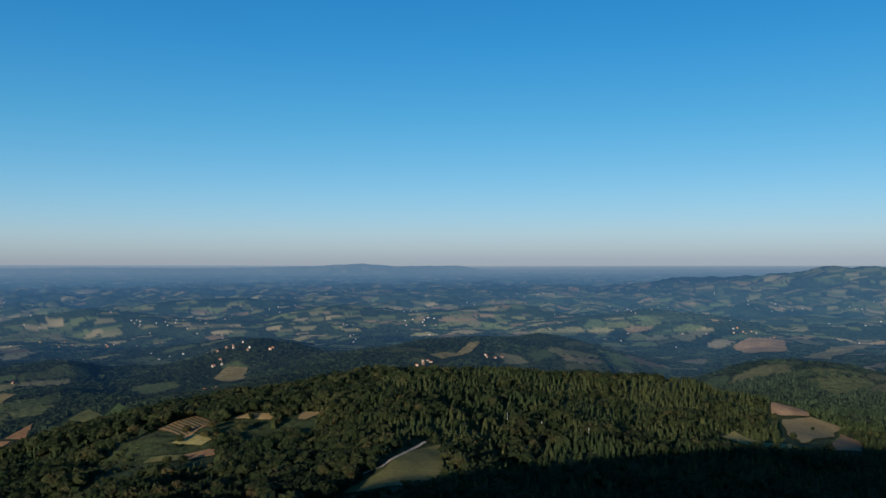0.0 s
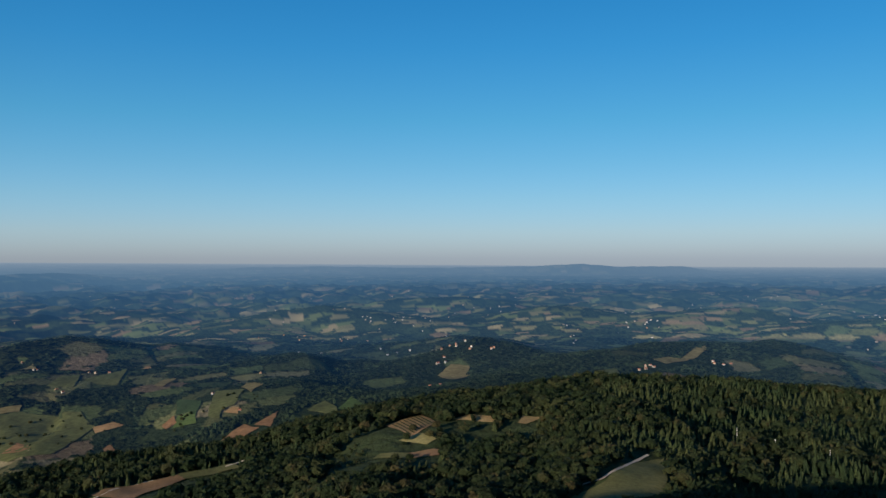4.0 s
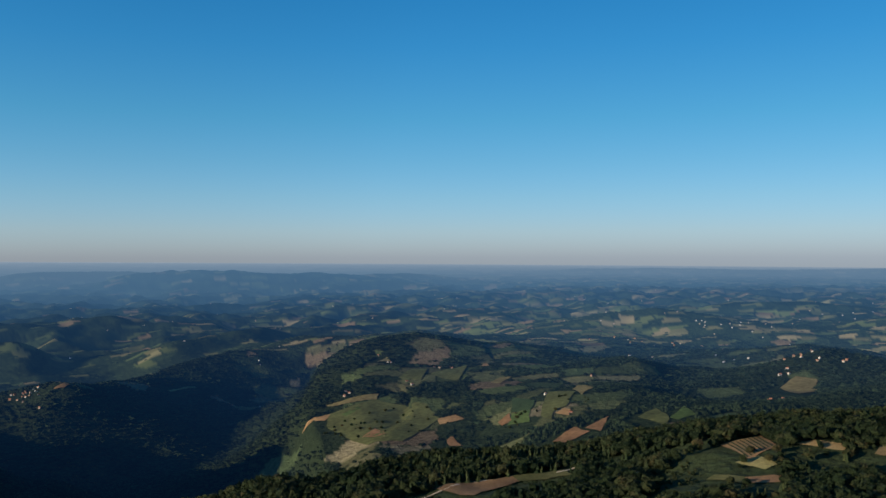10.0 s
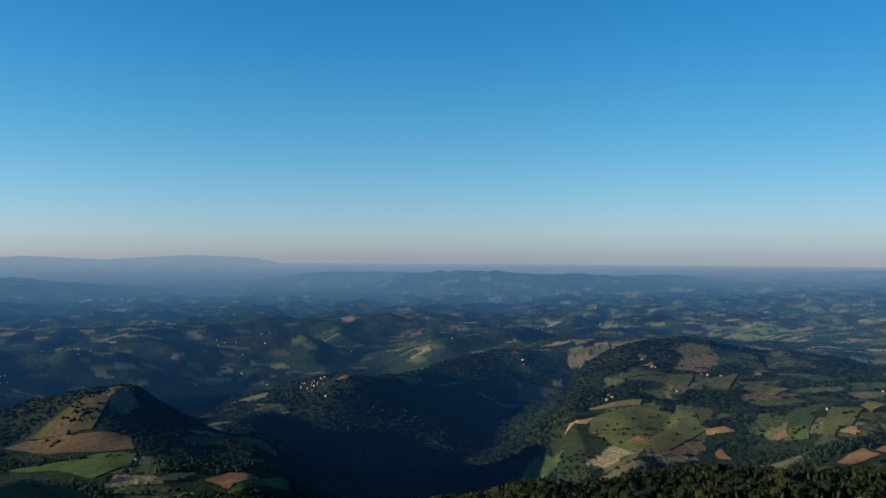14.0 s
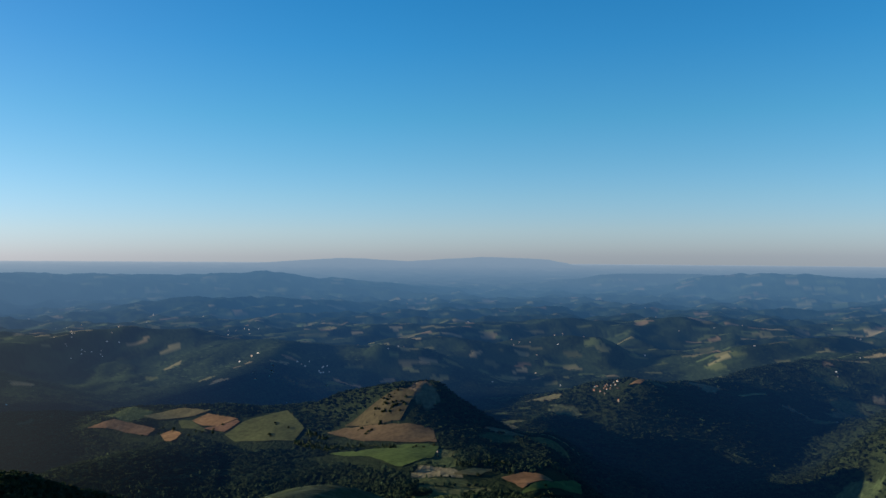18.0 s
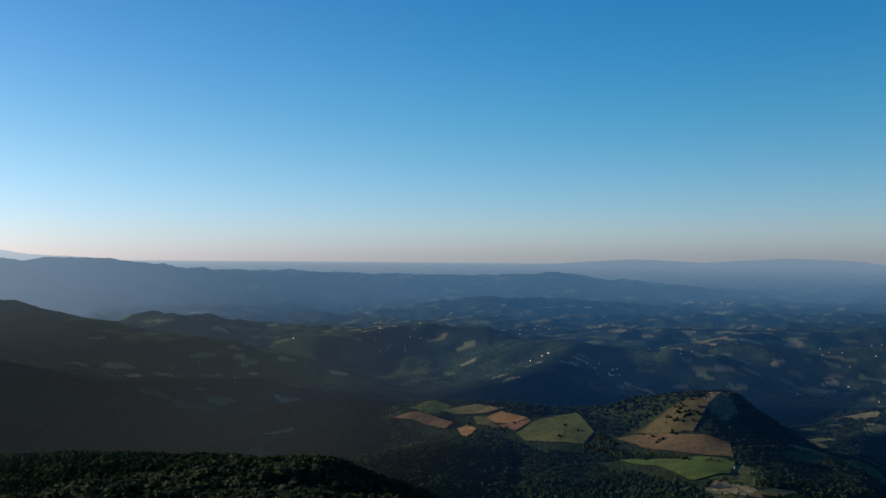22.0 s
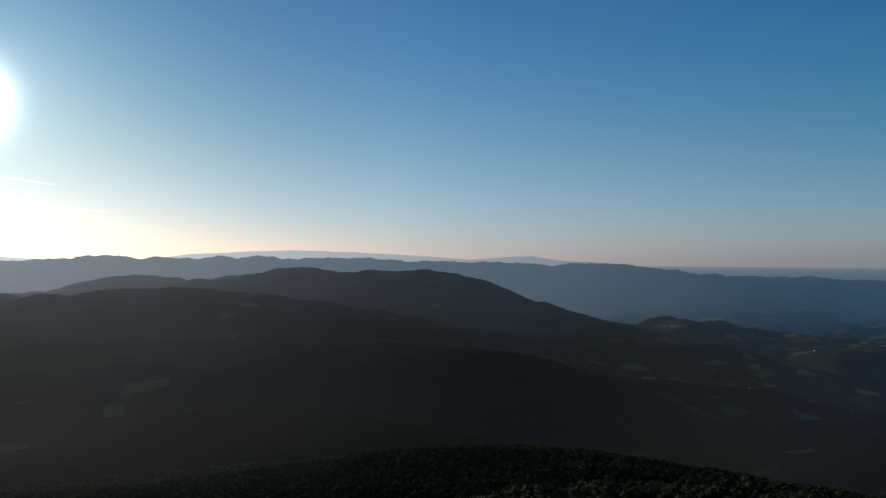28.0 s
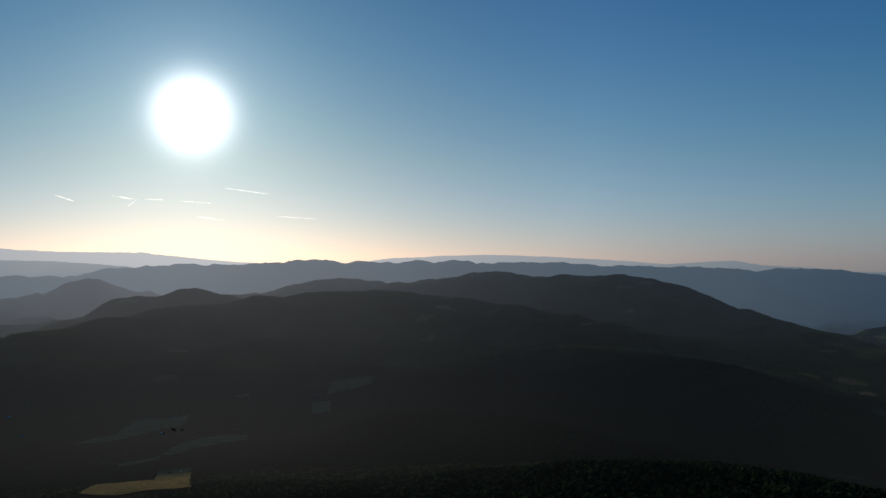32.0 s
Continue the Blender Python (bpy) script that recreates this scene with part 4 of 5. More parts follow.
def draped(name, poly, mat, step, lift=0.6, wave=4.0, far_colour=None):
    """A thin sheet over the land within a polygon, with an uneven edge."""
    edge = []
    for p, q in zip(poly, np.roll(poly, -1, 0)):
        n = max(2, int(np.hypot(*(q - p)) / step))
        for k in range(n):
            edge.append(p + (q - p) * k / n)
    edge = np.array(edge)
    edge = edge + wave * np.stack([grad_noise(edge[:, 0] / 35, edge[:, 1] / 35, 91), grad_noise(edge[:, 0] / 35, edge[:, 1] / 35, 92)], 1)
    lo, hi = edge.min(0), edge.max(0)
    gx, gy = np.meshgrid(np.arange(lo[0], hi[0], step), np.arange(lo[1], hi[1], step))
    gx, gy = gx.ravel(), gy.ravel()
    k = inside(edge, gx, gy)
    pts = [Vector(p) for p in edge] + [Vector((a, b)) for a, b in zip(gx[k], gy[k])]
    n = len(edge)
    vs, _, fs, *_ = delaunay_2d_cdt(pts, [(i, (i + 1) % n) for i in range(n)], [], 1, 1e-4)
    xy = np.array([tuple(v) for v in vs])
    fs = np.array([f for f in fs if len(f) == 3])
    a, b, c = xy[fs[:, 0]], xy[fs[:, 1]], xy[fs[:, 2]]
    turn = (b[:, 0] - a[:, 0]) * (c[:, 1] - a[:, 1]) - (b[:, 1] - a[:, 1]) * (c[:, 0] - a[:, 0])
    fs[turn < 0] = fs[turn < 0][:, ::-1]
    me = mesh_from(name, lifted(xy[:, 0], xy[:, 1], lift), fs.ravel(), 3)
    if far_colour is None:
        me.materials.append(mat)
    else:
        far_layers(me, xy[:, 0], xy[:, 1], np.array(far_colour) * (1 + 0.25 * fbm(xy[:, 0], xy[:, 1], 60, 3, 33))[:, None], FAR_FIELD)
    return me


def hedge_material(name, a, b2):
    m, nt, b = material(name)
    geo = nt.nodes.new("ShaderNodeNewGeometry")
    fine = noise_node(nt, 0.8, 6, geo.outputs["Position"])
    nt.links.new(ramp_node(nt, fine.outputs[0], [(0.35, a), (0.65, b2)]).outputs[0], b.inputs["Base Color"])
    b.inputs["Roughness"].default_value, b.inputs["Specular IOR Level"].default_value = 0.9, 0.15
    return m


VINE = hedge_material("vine_leaves", (0.018, 0.03, 0.01), (0.035, 0.05, 0.016))
DIRT = soil_material("bare_dirt", (0.3, 0.22, 0.14), (0.42, 0.32, 0.2), 0.5)


def ribbon(name, pts, width, mat, lift, up=0.0):
    """A strip over the land along points (heading, distance); up: its height where it stands up."""
    p = np.array([polar(a, d) for a, d in pts])
    fine = []
    for a, b in zip(p[:-1], p[1:]):
        n = max(2, int(np.hypot(*(b - a)) / 6))
        fine += [a + (b - a) * k / n for k in range(n)]
    fine = np.array(fine + [p[-1]])
    t = np.gradient(fine, axis=0)
    nrm = np.stack([-t[:, 1], t[:, 0]], 1) / np.maximum(np.hypot(t[:, 0], t[:, 1]), 1e-6)[:, None]
    w = width * (0.5 + 0.12 * grad_noise(fine[:, 0] / 9, fine[:, 1] / 9, 95))[:, None]
    cols = [fine - nrm * w, fine + nrm * w]
    low = [lifted(c[:, 0], c[:, 1], lift) for c in cols]
    n = len(fine)
    if up:
        mid = lifted(fine[:, 0], fine[:, 1], lift + up)
        co = np.concatenate([low[0], mid, low[1]])
        fs = [(k, k + 1, n + k + 1, n + k) for k in range(n - 1)] + [(n + k, n + k + 1, 2 * n + k + 1, 2 * n + k) for k in range(n - 1)]
    else:
        co = np.concatenate(low)
        fs = [(k, k + 1, n + k + 1, n + k) for k in range(n - 1)]
    me = mesh_from(name, co, np.array(fs)[:, ::-1].ravel(), 4)
    me.materials.append(mat)
    return me


def build_fields():
    for number, (kind, poly) in enumerate(FIELDS):
        mat, cat, label = FIELD_KINDS[kind]
        d = np.hypot(*poly.mean(0))
        ob = tagged(new({"meadow": "meadow", "pasture": "pasture", "field": "field", "vineyard": "vineyard"}[cat], draped(cat, poly, mat, 12 if d < 1800 else 20, 0.6 + 0.03 * number, far_colour=FAR_COLOURS[kind] if d > EDGE else None)), label, cat, "fields on the hills")
        if kind == "vine":
            a, b, c, e = poly
            for k in range(1, 9):
                u = k / 9
                p, q = a + (b - a) * u, e + (c - e) * u
                ends = [(float(heading(v[0], v[1])), float(np.hypot(*v))) for v in (p + (q - p) * 0.06, q + (p - q) * 0.06)]
                row = new("vine_row", ribbon("vine_row", ends, 1.3, VINE, 0.8, 0.6))
                row.parent = ob


build_fields()
GRAVEL = soil_material("gravel", (0.4, 0.33, 0.25), (0.55, 0.47, 0.37), 0.6)
tagged(new("gravel_track", ribbon("gravel_track", ((10.3, 627), (9.4, 650), (8.66, 661), (6.85, 677), (5.6, 674), (4.16, 683), (3.3, 700), (2.04, 743), (1.2, 768)), 2.6, GRAVEL, 0.9)), "pale gravel track through woods beside a meadow", "track", kind="structure")
tagged(new("lane", ribbon("lane", ((38.2, 838), (37.05, 861), (35.48, 882), (33.79, 897), (31.87, 897), (29.93, 904), (28.09, 919), (27.2, 941)), 3.4, GRAVEL, 0.9)), "narrow pale lane along a field edge", "lane", kind="structure")
for az, d, w in ((4.87, 606, 8), (3.36, 598, 9)):
    c = np.array(polar(az, d))
    poly = np.array([c + w * (0.8 + 0.3 * math.sin(k * 1.9)) * np.array((math.cos(k * 0.7), 0.7 * math.sin(k * 0.7))) for k in range(9)])
    tagged(new("bare_patch", draped("bare_patch", poly, DIRT, 3, 0.9, 0.8)), "worn bare patch of soil in the meadow", "soil patch", "bare patches")


# ---- trees ----
def foliage_material(name, stops, island=True):
    m, nt, b = material(name)
    if island:
        tone = nt.nodes.new("ShaderNodeAttribute")
        tone.attribute_name = "tone"
        spray = nt.nodes.new("ShaderNodeMath")
        spray.operation = "MULTIPLY_ADD"
        spray.inputs[1].default_value = 0.3
        nt.links.new(nt.nodes.new("ShaderNodeNewGeometry").outputs["Random Per Island"], spray.inputs[0])
        nt.links.new(tone.outputs["Fac"], spray.inputs[2])
        src = spray.outputs[0]
    else:
        src = nt.nodes.new("ShaderNodeObjectInfo").outputs["Random"]
    r = ramp_node(nt, src, stops)
    pos = nt.nodes.new("ShaderNodeNewGeometry").outputs["Position"]
    fine = noise_node(nt, 0.7, 5, pos, 0.7)
    broad = noise_node(nt, 0.012, 3, pos)
    r2 = ramp_node(nt, fine.outputs[0], [(0.3, (0.5, 0.5, 0.5)), (0.7, (1.5, 1.5, 1.4))])
    r3 = ramp_node(nt, broad.outputs[0], [(0.35, (0.8, 0.9, 0.85)), (0.65, (1.25, 1.1, 1.0))])
    nt.links.new(multiply(nt, multiply(nt, r.outputs[0], r2.outputs[0]), r3.outputs[0]), b.inputs["Base Color"])
    b.inputs["Roughness"].default_value, b.inputs["Specular IOR Level"].default_value = 0.85, 0.15
    bump = nt.nodes.new("ShaderNodeBump")
    bump.inputs["Strength"].default_value, bump.inputs["Distance"].default_value = 1.0, 2.2
    nt.links.new(fine.outputs[0], bump.inputs["Height"])
    nt.links.new(bump.outputs[0], b.inputs["Normal"])
    # leaves let some of the low sun through
    thin = nt.nodes.new("ShaderNodeBsdfTranslucent")
    nt.links.new(b.inputs["Base Color"].links[0].from_socket, thin.inputs[0])
    mix = nt.nodes.new("ShaderNodeMixShader")
    mix.inputs[0].default_value = 0.36
    nt.links.new(b.outputs[0], mix.inputs[1])
    nt.links.new(thin.outputs[0], mix.inputs[2])
    nt.links.new(mix.outputs[0], nt.nodes["Material Output"].inputs["Surface"])
    return m


BROAD_STOPS = [(0.0, (0.014, 0.026, 0.012)), (0.4, (0.025, 0.041, 0.018)), (0.75, (0.042, 0.055, 0.025)), (0.95, (0.066, 0.060, 0.030)), (1.0, (0.068, 0.080, 0.035))]
PINE_STOPS = [(0.0, (0.028, 0.046, 0.024)), (0.5, (0.046, 0.068, 0.032)), (0.85, (0.068, 0.088, 0.040)), (1.0, (0.088, 0.110, 0.046))]
LEAVES, NEEDLES = foliage_material("leaves", BROAD_STOPS), foliage_material("needles", PINE_STOPS)
LEAVES_ONE, NEEDLES_ONE = foliage_material("leaves_single", BROAD_STOPS, False), foliage_material("needles_single", PINE_STOPS, False)
BARK = soil_material("bark", (0.07, 0.05, 0.035), (0.14, 0.105, 0.075), 2.0)

GOLD = (1 + 5 ** 0.5) / 2
ICO_V = np.array([(-1, GOLD, 0), (1, GOLD, 0), (-1, -GOLD, 0), (1, -GOLD, 0), (0, -1, GOLD), (0, 1, GOLD), (0, -1, -GOLD), (0, 1, -GOLD), (GOLD, 0, -1), (GOLD, 0, 1), (-GOLD, 0, -1), (-GOLD, 0, 1)]) / math.hypot(1, GOLD)
ICO_F = np.array([(0, 11, 5), (0, 5, 1), (0, 1, 7), (0, 7, 10), (0, 10, 11), (1, 5, 9), (5, 11, 4), (11, 10, 2), (10, 7, 6), (7, 1, 8), (3, 9, 4), (3, 4, 2), (3, 2, 6), (3, 6, 8), (3, 8, 9), (4, 9, 5), (2, 4, 11), (6, 2, 10), (8, 6, 7), (9, 8, 1)])
rng = np.random.default_rng(7)


def joined(pieces):
    vs, fs, n = [], [], 0
    for v, f in pieces:
        vs.append(v)
        fs.append(np.asarray(f) + n)
        n += len(v)
    return np.concatenate(vs), np.concatenate(fs)


def clump(c, r, flat=0.85, rough=0.3):
    v = ICO_V * (1 + rough * rng.uniform(-1, 1, (12, 1))) * np.array((r, r, r * flat))
    a = rng.uniform(0, 6.28)
    v = np.stack([v[:, 0] * math.cos(a) - v[:, 1] * math.sin(a), v[:, 0] * math.sin(a) + v[:, 1] * math.cos(a), v[:, 2]], 1)
    return v + np.array(c), ICO_F


def tier(z, r, h, sides, rough=0.25):
    """One whorl of drooping boughs: a ragged cone."""
    a = np.arange(sides) / sides * 6.2832 + rng.uniform(0, 6)
    rr = r * (1 + rough * rng.uniform(-1, 1, sides))
    v = np.concatenate([np.stack([rr * np.cos(a), rr * np.sin(a), z - 0.12 * h * rng.uniform(0, 1, sides)], 1), [[0, 0, z + h]]])
    return v, [(k, (k + 1) % sides, sides) for k in range(sides)]


def tube(p, q, r0, r1, sides=5):
    p, q = np.array(p, float), np.array(q, float)
    d = (q - p) / np.linalg.norm(q - p)
    u = np.cross(d, (0.3, 1, 0.1))
    u /= np.linalg.norm(u)
    w = np.cross(d, u)
    a = np.arange(sides) / sides * 6.2832
    ring = np.cos(a)[:, None] * u + np.sin(a)[:, None] * w
    v = np.concatenate([p + ring * r0, q + ring * r1])
    f = [(k, (k + 1) % sides, sides + (k + 1) % sides) for k in range(sides)] + [(k, sides + (k + 1) % sides, sides + k) for k in range(sides)]
    return v, f


# unit trees: 1 high
def leafy(sprays, core=0.34, wide=0.44, big=0.24):
    """A crown: a dark heart with sprays of foliage standing out from it on all sides, uneven and with gaps."""
    heart = (np.array([(1, 0, 0), (-1, 0, 0), (0, 1, 0), (0, -1, 0), (0, 0, 1.1), (0, 0, -1.0)]) * core * rng.uniform(0.8, 1.15, (6, 1)) + np.array((0, 0, 0.52)), [(0, 2, 4), (2, 1, 4), (1, 3, 4), (3, 0, 4), (2, 0, 5), (1, 2, 5), (3, 1, 5), (0, 3, 5)])
    lobes = rng.normal(0, 1, (4, 3))
    lobes /= np.linalg.norm(lobes, axis=1)[:, None]
    vs = []
    for k in range(sprays):
        up = 1 - 1.55 * (k + 0.5) / sprays
        a = k * 2.4 + rng.uniform(-.5, .5)
        n = np.array((math.cos(a) * math.sqrt(1 - up * up), math.sin(a) * math.sqrt(1 - up * up), up))
        out = wide * (0.78 + 0.32 * max(0.0, float((lobes @ n).max())) + rng.uniform(-.12, .1))
        tilt = n + rng.normal(0, 0.45, 3)
        u = np.cross(tilt, (0.31, 0.2, 0.93))
        u /= np.linalg.norm(u)
        w = np.cross(tilt / np.linalg.norm(tilt), u)
        r, spin = big * rng.uniform(0.75, 1.3), rng.uniform(0, 6.28)
        c = n * out * np.array((1, 1, 1.05)) + np.array((0, 0, 0.53))
        for j in range(3):
            b = spin + j * 2.0944 + rng.uniform(-.3, .3)
            vs.append(c + r * (u * math.cos(b) + w * math.sin(b)) - n * r * 0.25)
    return joined([heart, (np.array(vs), np.arange(3 * sprays).reshape(-1, 3))])


def domed(lumps, sprays, big=0.2):
    """A round crown of rough lumps of foliage with sprays standing out from them."""
    made = [clump((0, 0, 0.55), 0.36, 1.05, 0.3)]
    for k in range(lumps):
        a = k * 6.2832 / max(lumps, 1) + rng.uniform(-.5, .5)
        made.append(clump((0.24 * math.cos(a), 0.24 * math.sin(a), rng.uniform(0.4, 0.72)), rng.uniform(0.17, 0.27), 0.9, 0.3))
    v, f = leafy(sprays, 0.1, 0.43, big)
    made.append((v, f[8:]))
    return joined(made)


def broad_simple():
    return domed(1, 9)


def broad_plain():
    return domed(0, 6, 0.24)


def pine_simple():
    return joined([tier(0.12, 0.25, 0.55, 6, 0.35), tier(0.42, 0.17, 0.56, 5, 0.35)])


def pine_plain():
    return joined([tier(0.1, 0.25, 0.6, 5), tier(0.45, 0.16, 0.5, 4)])


def far_clump():
    v, f = leafy(7, 0.38, 0.42, 0.42)
    v = v * np.array((1.1, 1.1, 0.6)) - np.array((0, 0, 0.1))
    return v, f


def spread(make, variants, x, y, size, wide, sink=0.0):
    """Many trees as one mesh's arrays: unit trees set on the land, size metres high."""
    z = height(x, y)
    X, Y, Z, s = squeeze(x, y, z)
    which = rng.integers(0, variants, len(x))
    vs, fs, own, n = [], [], [], 0
    for k in range(variants):
        tv, tf = make()
        tf = np.asarray(tf)
        i = np.where(which == k)[0]
        if not len(i):
            continue
        a = rng.uniform(0, 6.2832, len(i))
        ca, sa = np.cos(a)[:, None], np.sin(a)[:, None]
        hz = (size[i] * s[i])[:, None]
        w = hz * wide[i][:, None]
        px = X[i][:, None] + (tv[:, 0] * ca - tv[:, 1] * sa) * w
        py = Y[i][:, None] + (tv[:, 0] * sa + tv[:, 1] * ca) * w
        pz = (Z[i] - sink * size[i] * s[i])[:, None] + tv[:, 2] * hz
        vs.append(np.stack([px, py, pz], -1).reshape(-1, 3))
        fs.append((tf[None] + (np.arange(len(i)) * len(tv))[:, None, None]).reshape(-1, 3) + n)
        own.append(np.repeat(i, len(tv)))
        n += len(i) * len(tv)
    return np.concatenate(vs), np.concatenate(fs), np.concatenate(own)


SIGHT_AZ, SIGHT_D = np.arange(-32, 171, 0.5), np.arange(60, 9000, 15.0)


def sight_grid():
    """For each heading and distance the steepest line of sight over the land before it."""
    A, D = np.meshgrid(SIGHT_AZ, SIGHT_D, indexing="ij")
    z = height(*polar(A, D))
    rise = (z - 3 - (np.interp(SIGHT_AZ, EYE_AZ, EYE_Z) + 24)[:, None]) / SIGHT_D
    return np.maximum.accumulate(rise, 1)


SIGHT = sight_grid()


def in_sight(x, y, tall=12.0):
    """Whether trees at a place stand open to the summit, and not in dead ground."""
    az, d = heading(x, y), np.hypot(x, y)
    i = np.clip(np.round((az - SIGHT_AZ[0]) / 0.5).astype(int), 0, len(SIGHT_AZ) - 1)
    j = np.clip(((d - 60) / 15).astype(int) - 1, 0, len(SIGHT_D) - 1)
    return (height(x, y) + tall - np.interp(az, EYE_AZ, EYE_Z) - 24) / d >= SIGHT[i, j]


def sites(d0, d1, step, az0=-29.5, az1=168.5):
    """Jittered places between two distances."""
    g = np.arange(-d1, d1, step)
    x, y = np.meshgrid(g, g)
    x, y = x.ravel(), y.ravel()
    d, az = np.hypot(x, y), heading(x, y)
    k = (d >= d0) & (d < d1) & (az > az0) & (az < az1)
    x, y = x[k], y[k]
    x, y = x + rng.uniform(-.8, .8, len(x)) * step, y + rng.uniform(-.8, .8, len(x)) * step
    woods = cover(x, y)[1] > 0.5
    d, az = np.hypot(x, y), heading(x, y)
    k = woods & ~in_fields(x, y)
    # only where a tree can show over the lower rim of the view
    k &= (height(x, y) + 12 - np.interp(az, EYE_AZ, EYE_Z)) / d > -0.3
    # trees left out sunward and camera-side, so fields stay lit and in view
    ax, ay = -SUN_DIR.x, -SUN_DIR.y
    for far in ((12, 26, 42, 58) if d0 < 1400 else (14, 30, 48, 66)):
        k &= ~in_fields(x + ax * far, y + ay * far) & ~in_fields(x * (1 + far / d), y * (1 + far / d))
    k &= in_sight(x, y) | (rng.uniform(0, 1, len(x)) < 0.2)
    x, y = x[k], y[k]
    ok = np.ones(len(x), bool)
    for hx, hy, *_ in HOUSES:
        near = (np.abs(x - hx) < 45) & (np.abs(y - hy) < 45)
        hd = math.hypot(hx, hy)
        for far in (0, 15, 30):
            ok &= ~(near & (np.hypot(x - hx * (1 - far / hd), y - hy * (1 - far / hd)) < 13))
    return x[ok], y[ok]


TRACKS = [np.array([polar(a, d) for a, d in line]) for line in (((10.3, 627), (9.4, 650), (8.66, 661), (6.85, 677)), ((4.16, 683), (3.3, 700), (2.04, 743), (1.2, 768)), ((38.2, 838), (35.48, 879), (31.87, 894), (28.09, 919)))]


def clear_of_tracks(x, y, gap=7.0):
    ok = np.ones(len(x), bool)
    for line in TRACKS:
        for p, q in zip(line[:-1], line[1:]):
            d = q - p
            t = np.clip(((x - p[0]) * d[0] + (y - p[1]) * d[1]) / (d @ d), 0, 1)
            ok &= np.hypot(x - p[0] - t * d[0], y - p[1] - t * d[1]) > gap
    # keep the view over the track from the summit side open
    return ok


def pine_share(x, y):
    az, d = heading(x, y), np.hypot(x, y)
    base = np.interp(az, (-40, -6, 2, 8, 22, 30, 40, 60, 70, 85, 168), (0.9, 0.8, 0.55, 0.12, 0.2, 0.5, 0.3, 0.1, 0.3, 0.15, 0.08))
    base = base + 0.5 * np.exp(-((az - 94) / 5) ** 2 - ((d - 2000) / 350) ** 2)
    cx, cy, _ = cells(x, y, 75, 17)
    return base + 0.3 * fbm(x, y, 130, 2, 41) + 0.7 * (hash01(cx, cy, 19) - 0.5)


def clearing(x, y):
    """Small glades and gaps within the woods."""
    return fbm(x, y, 95, 2, 44) < -0.78


def stuff(name, arrays, mat, label, category, smooth_shade=True):
    v, f, own = arrays
    me = mesh_from(name, v, f.ravel(), 3, smooth_shade)
    tone = me.attributes.new("tone", "FLOAT", "POINT")
    tone.data.foreach_set("value", (0.7 * rng.uniform(0, 1, int(own.max()) + 1) ** 1.3)[own].astype(np.float32))
    me.materials.append(mat)
    return tagged(new(name, me), label, category, kind="stuff")


# single trees of the nearest stretch of wood, 300 of each kind at most
def tree_parts(kind):
    if kind == "pine":
        crown = joined([tier(0.10 + 0.8 * k / 8, 0.25 * (1 - k / 8.6) ** 0.9 + 0.02, 0.26, 8, 0.35) for k in range(8)])
        trunk = joined([tube((0, 0, -0.05), (0, 0, 0.95), 0.018, 0.004)])
    else:
        crown = domed(8, 70, 0.11)
        limbs = [tube((0, 0, -0.05), (0.01, 0, 0.55), 0.03, 0.014)]
        for k in range(4):
            a = k * 1.6 + rng.uniform(0, .5)
            limbs.append(tube((0, 0, 0.25 + 0.06 * k), (0.22 * math.cos(a), 0.22 * math.sin(a), 0.5 + 0.06 * k), 0.012, 0.004, 4))
        trunk = joined(limbs)
    return crown, trunk


def tree_meshes(kind, variants):
    out = []
    for _ in range(variants):
        (cv, cf), (tv, tf) = tree_parts(kind)
        crown = mesh_from("crown", cv, np.asarray(cf).ravel(), 3, False)
        crown.materials.append(NEEDLES_ONE if kind == "pine" else LEAVES_ONE)
        trunk = mesh_from("trunk", tv, np.asarray(tf).ravel(), 3)
        trunk.materials.append(BARK)
        out.append((crown, trunk))
    return out


PINES, BROADS = tree_meshes("pine", 4), tree_meshes("broad", 6)


def plant(kind, x, y, size, wide, label, group):
    crown, trunk = random.choice(PINES if kind == "pine" else BROADS)
    X, Y, Z, s = (float(v[0]) for v in squeeze(np.array([x]), np.array([y]), height(np.array([x]), np.array([y]))))
    ob = tagged(new("conifer_tree" if kind == "pine" else "broadleaf_tree"), label, "tree", group)
    ob.matrix_world = Matrix.LocRotScale((X, Y, Z), Euler((0, 0, random.uniform(0, 6.28))), (size * wide * s, size * wide * s, size * s))
    for nm, me in (("crown", crown), ("trunk", trunk)):
        new(nm, me).parent = ob


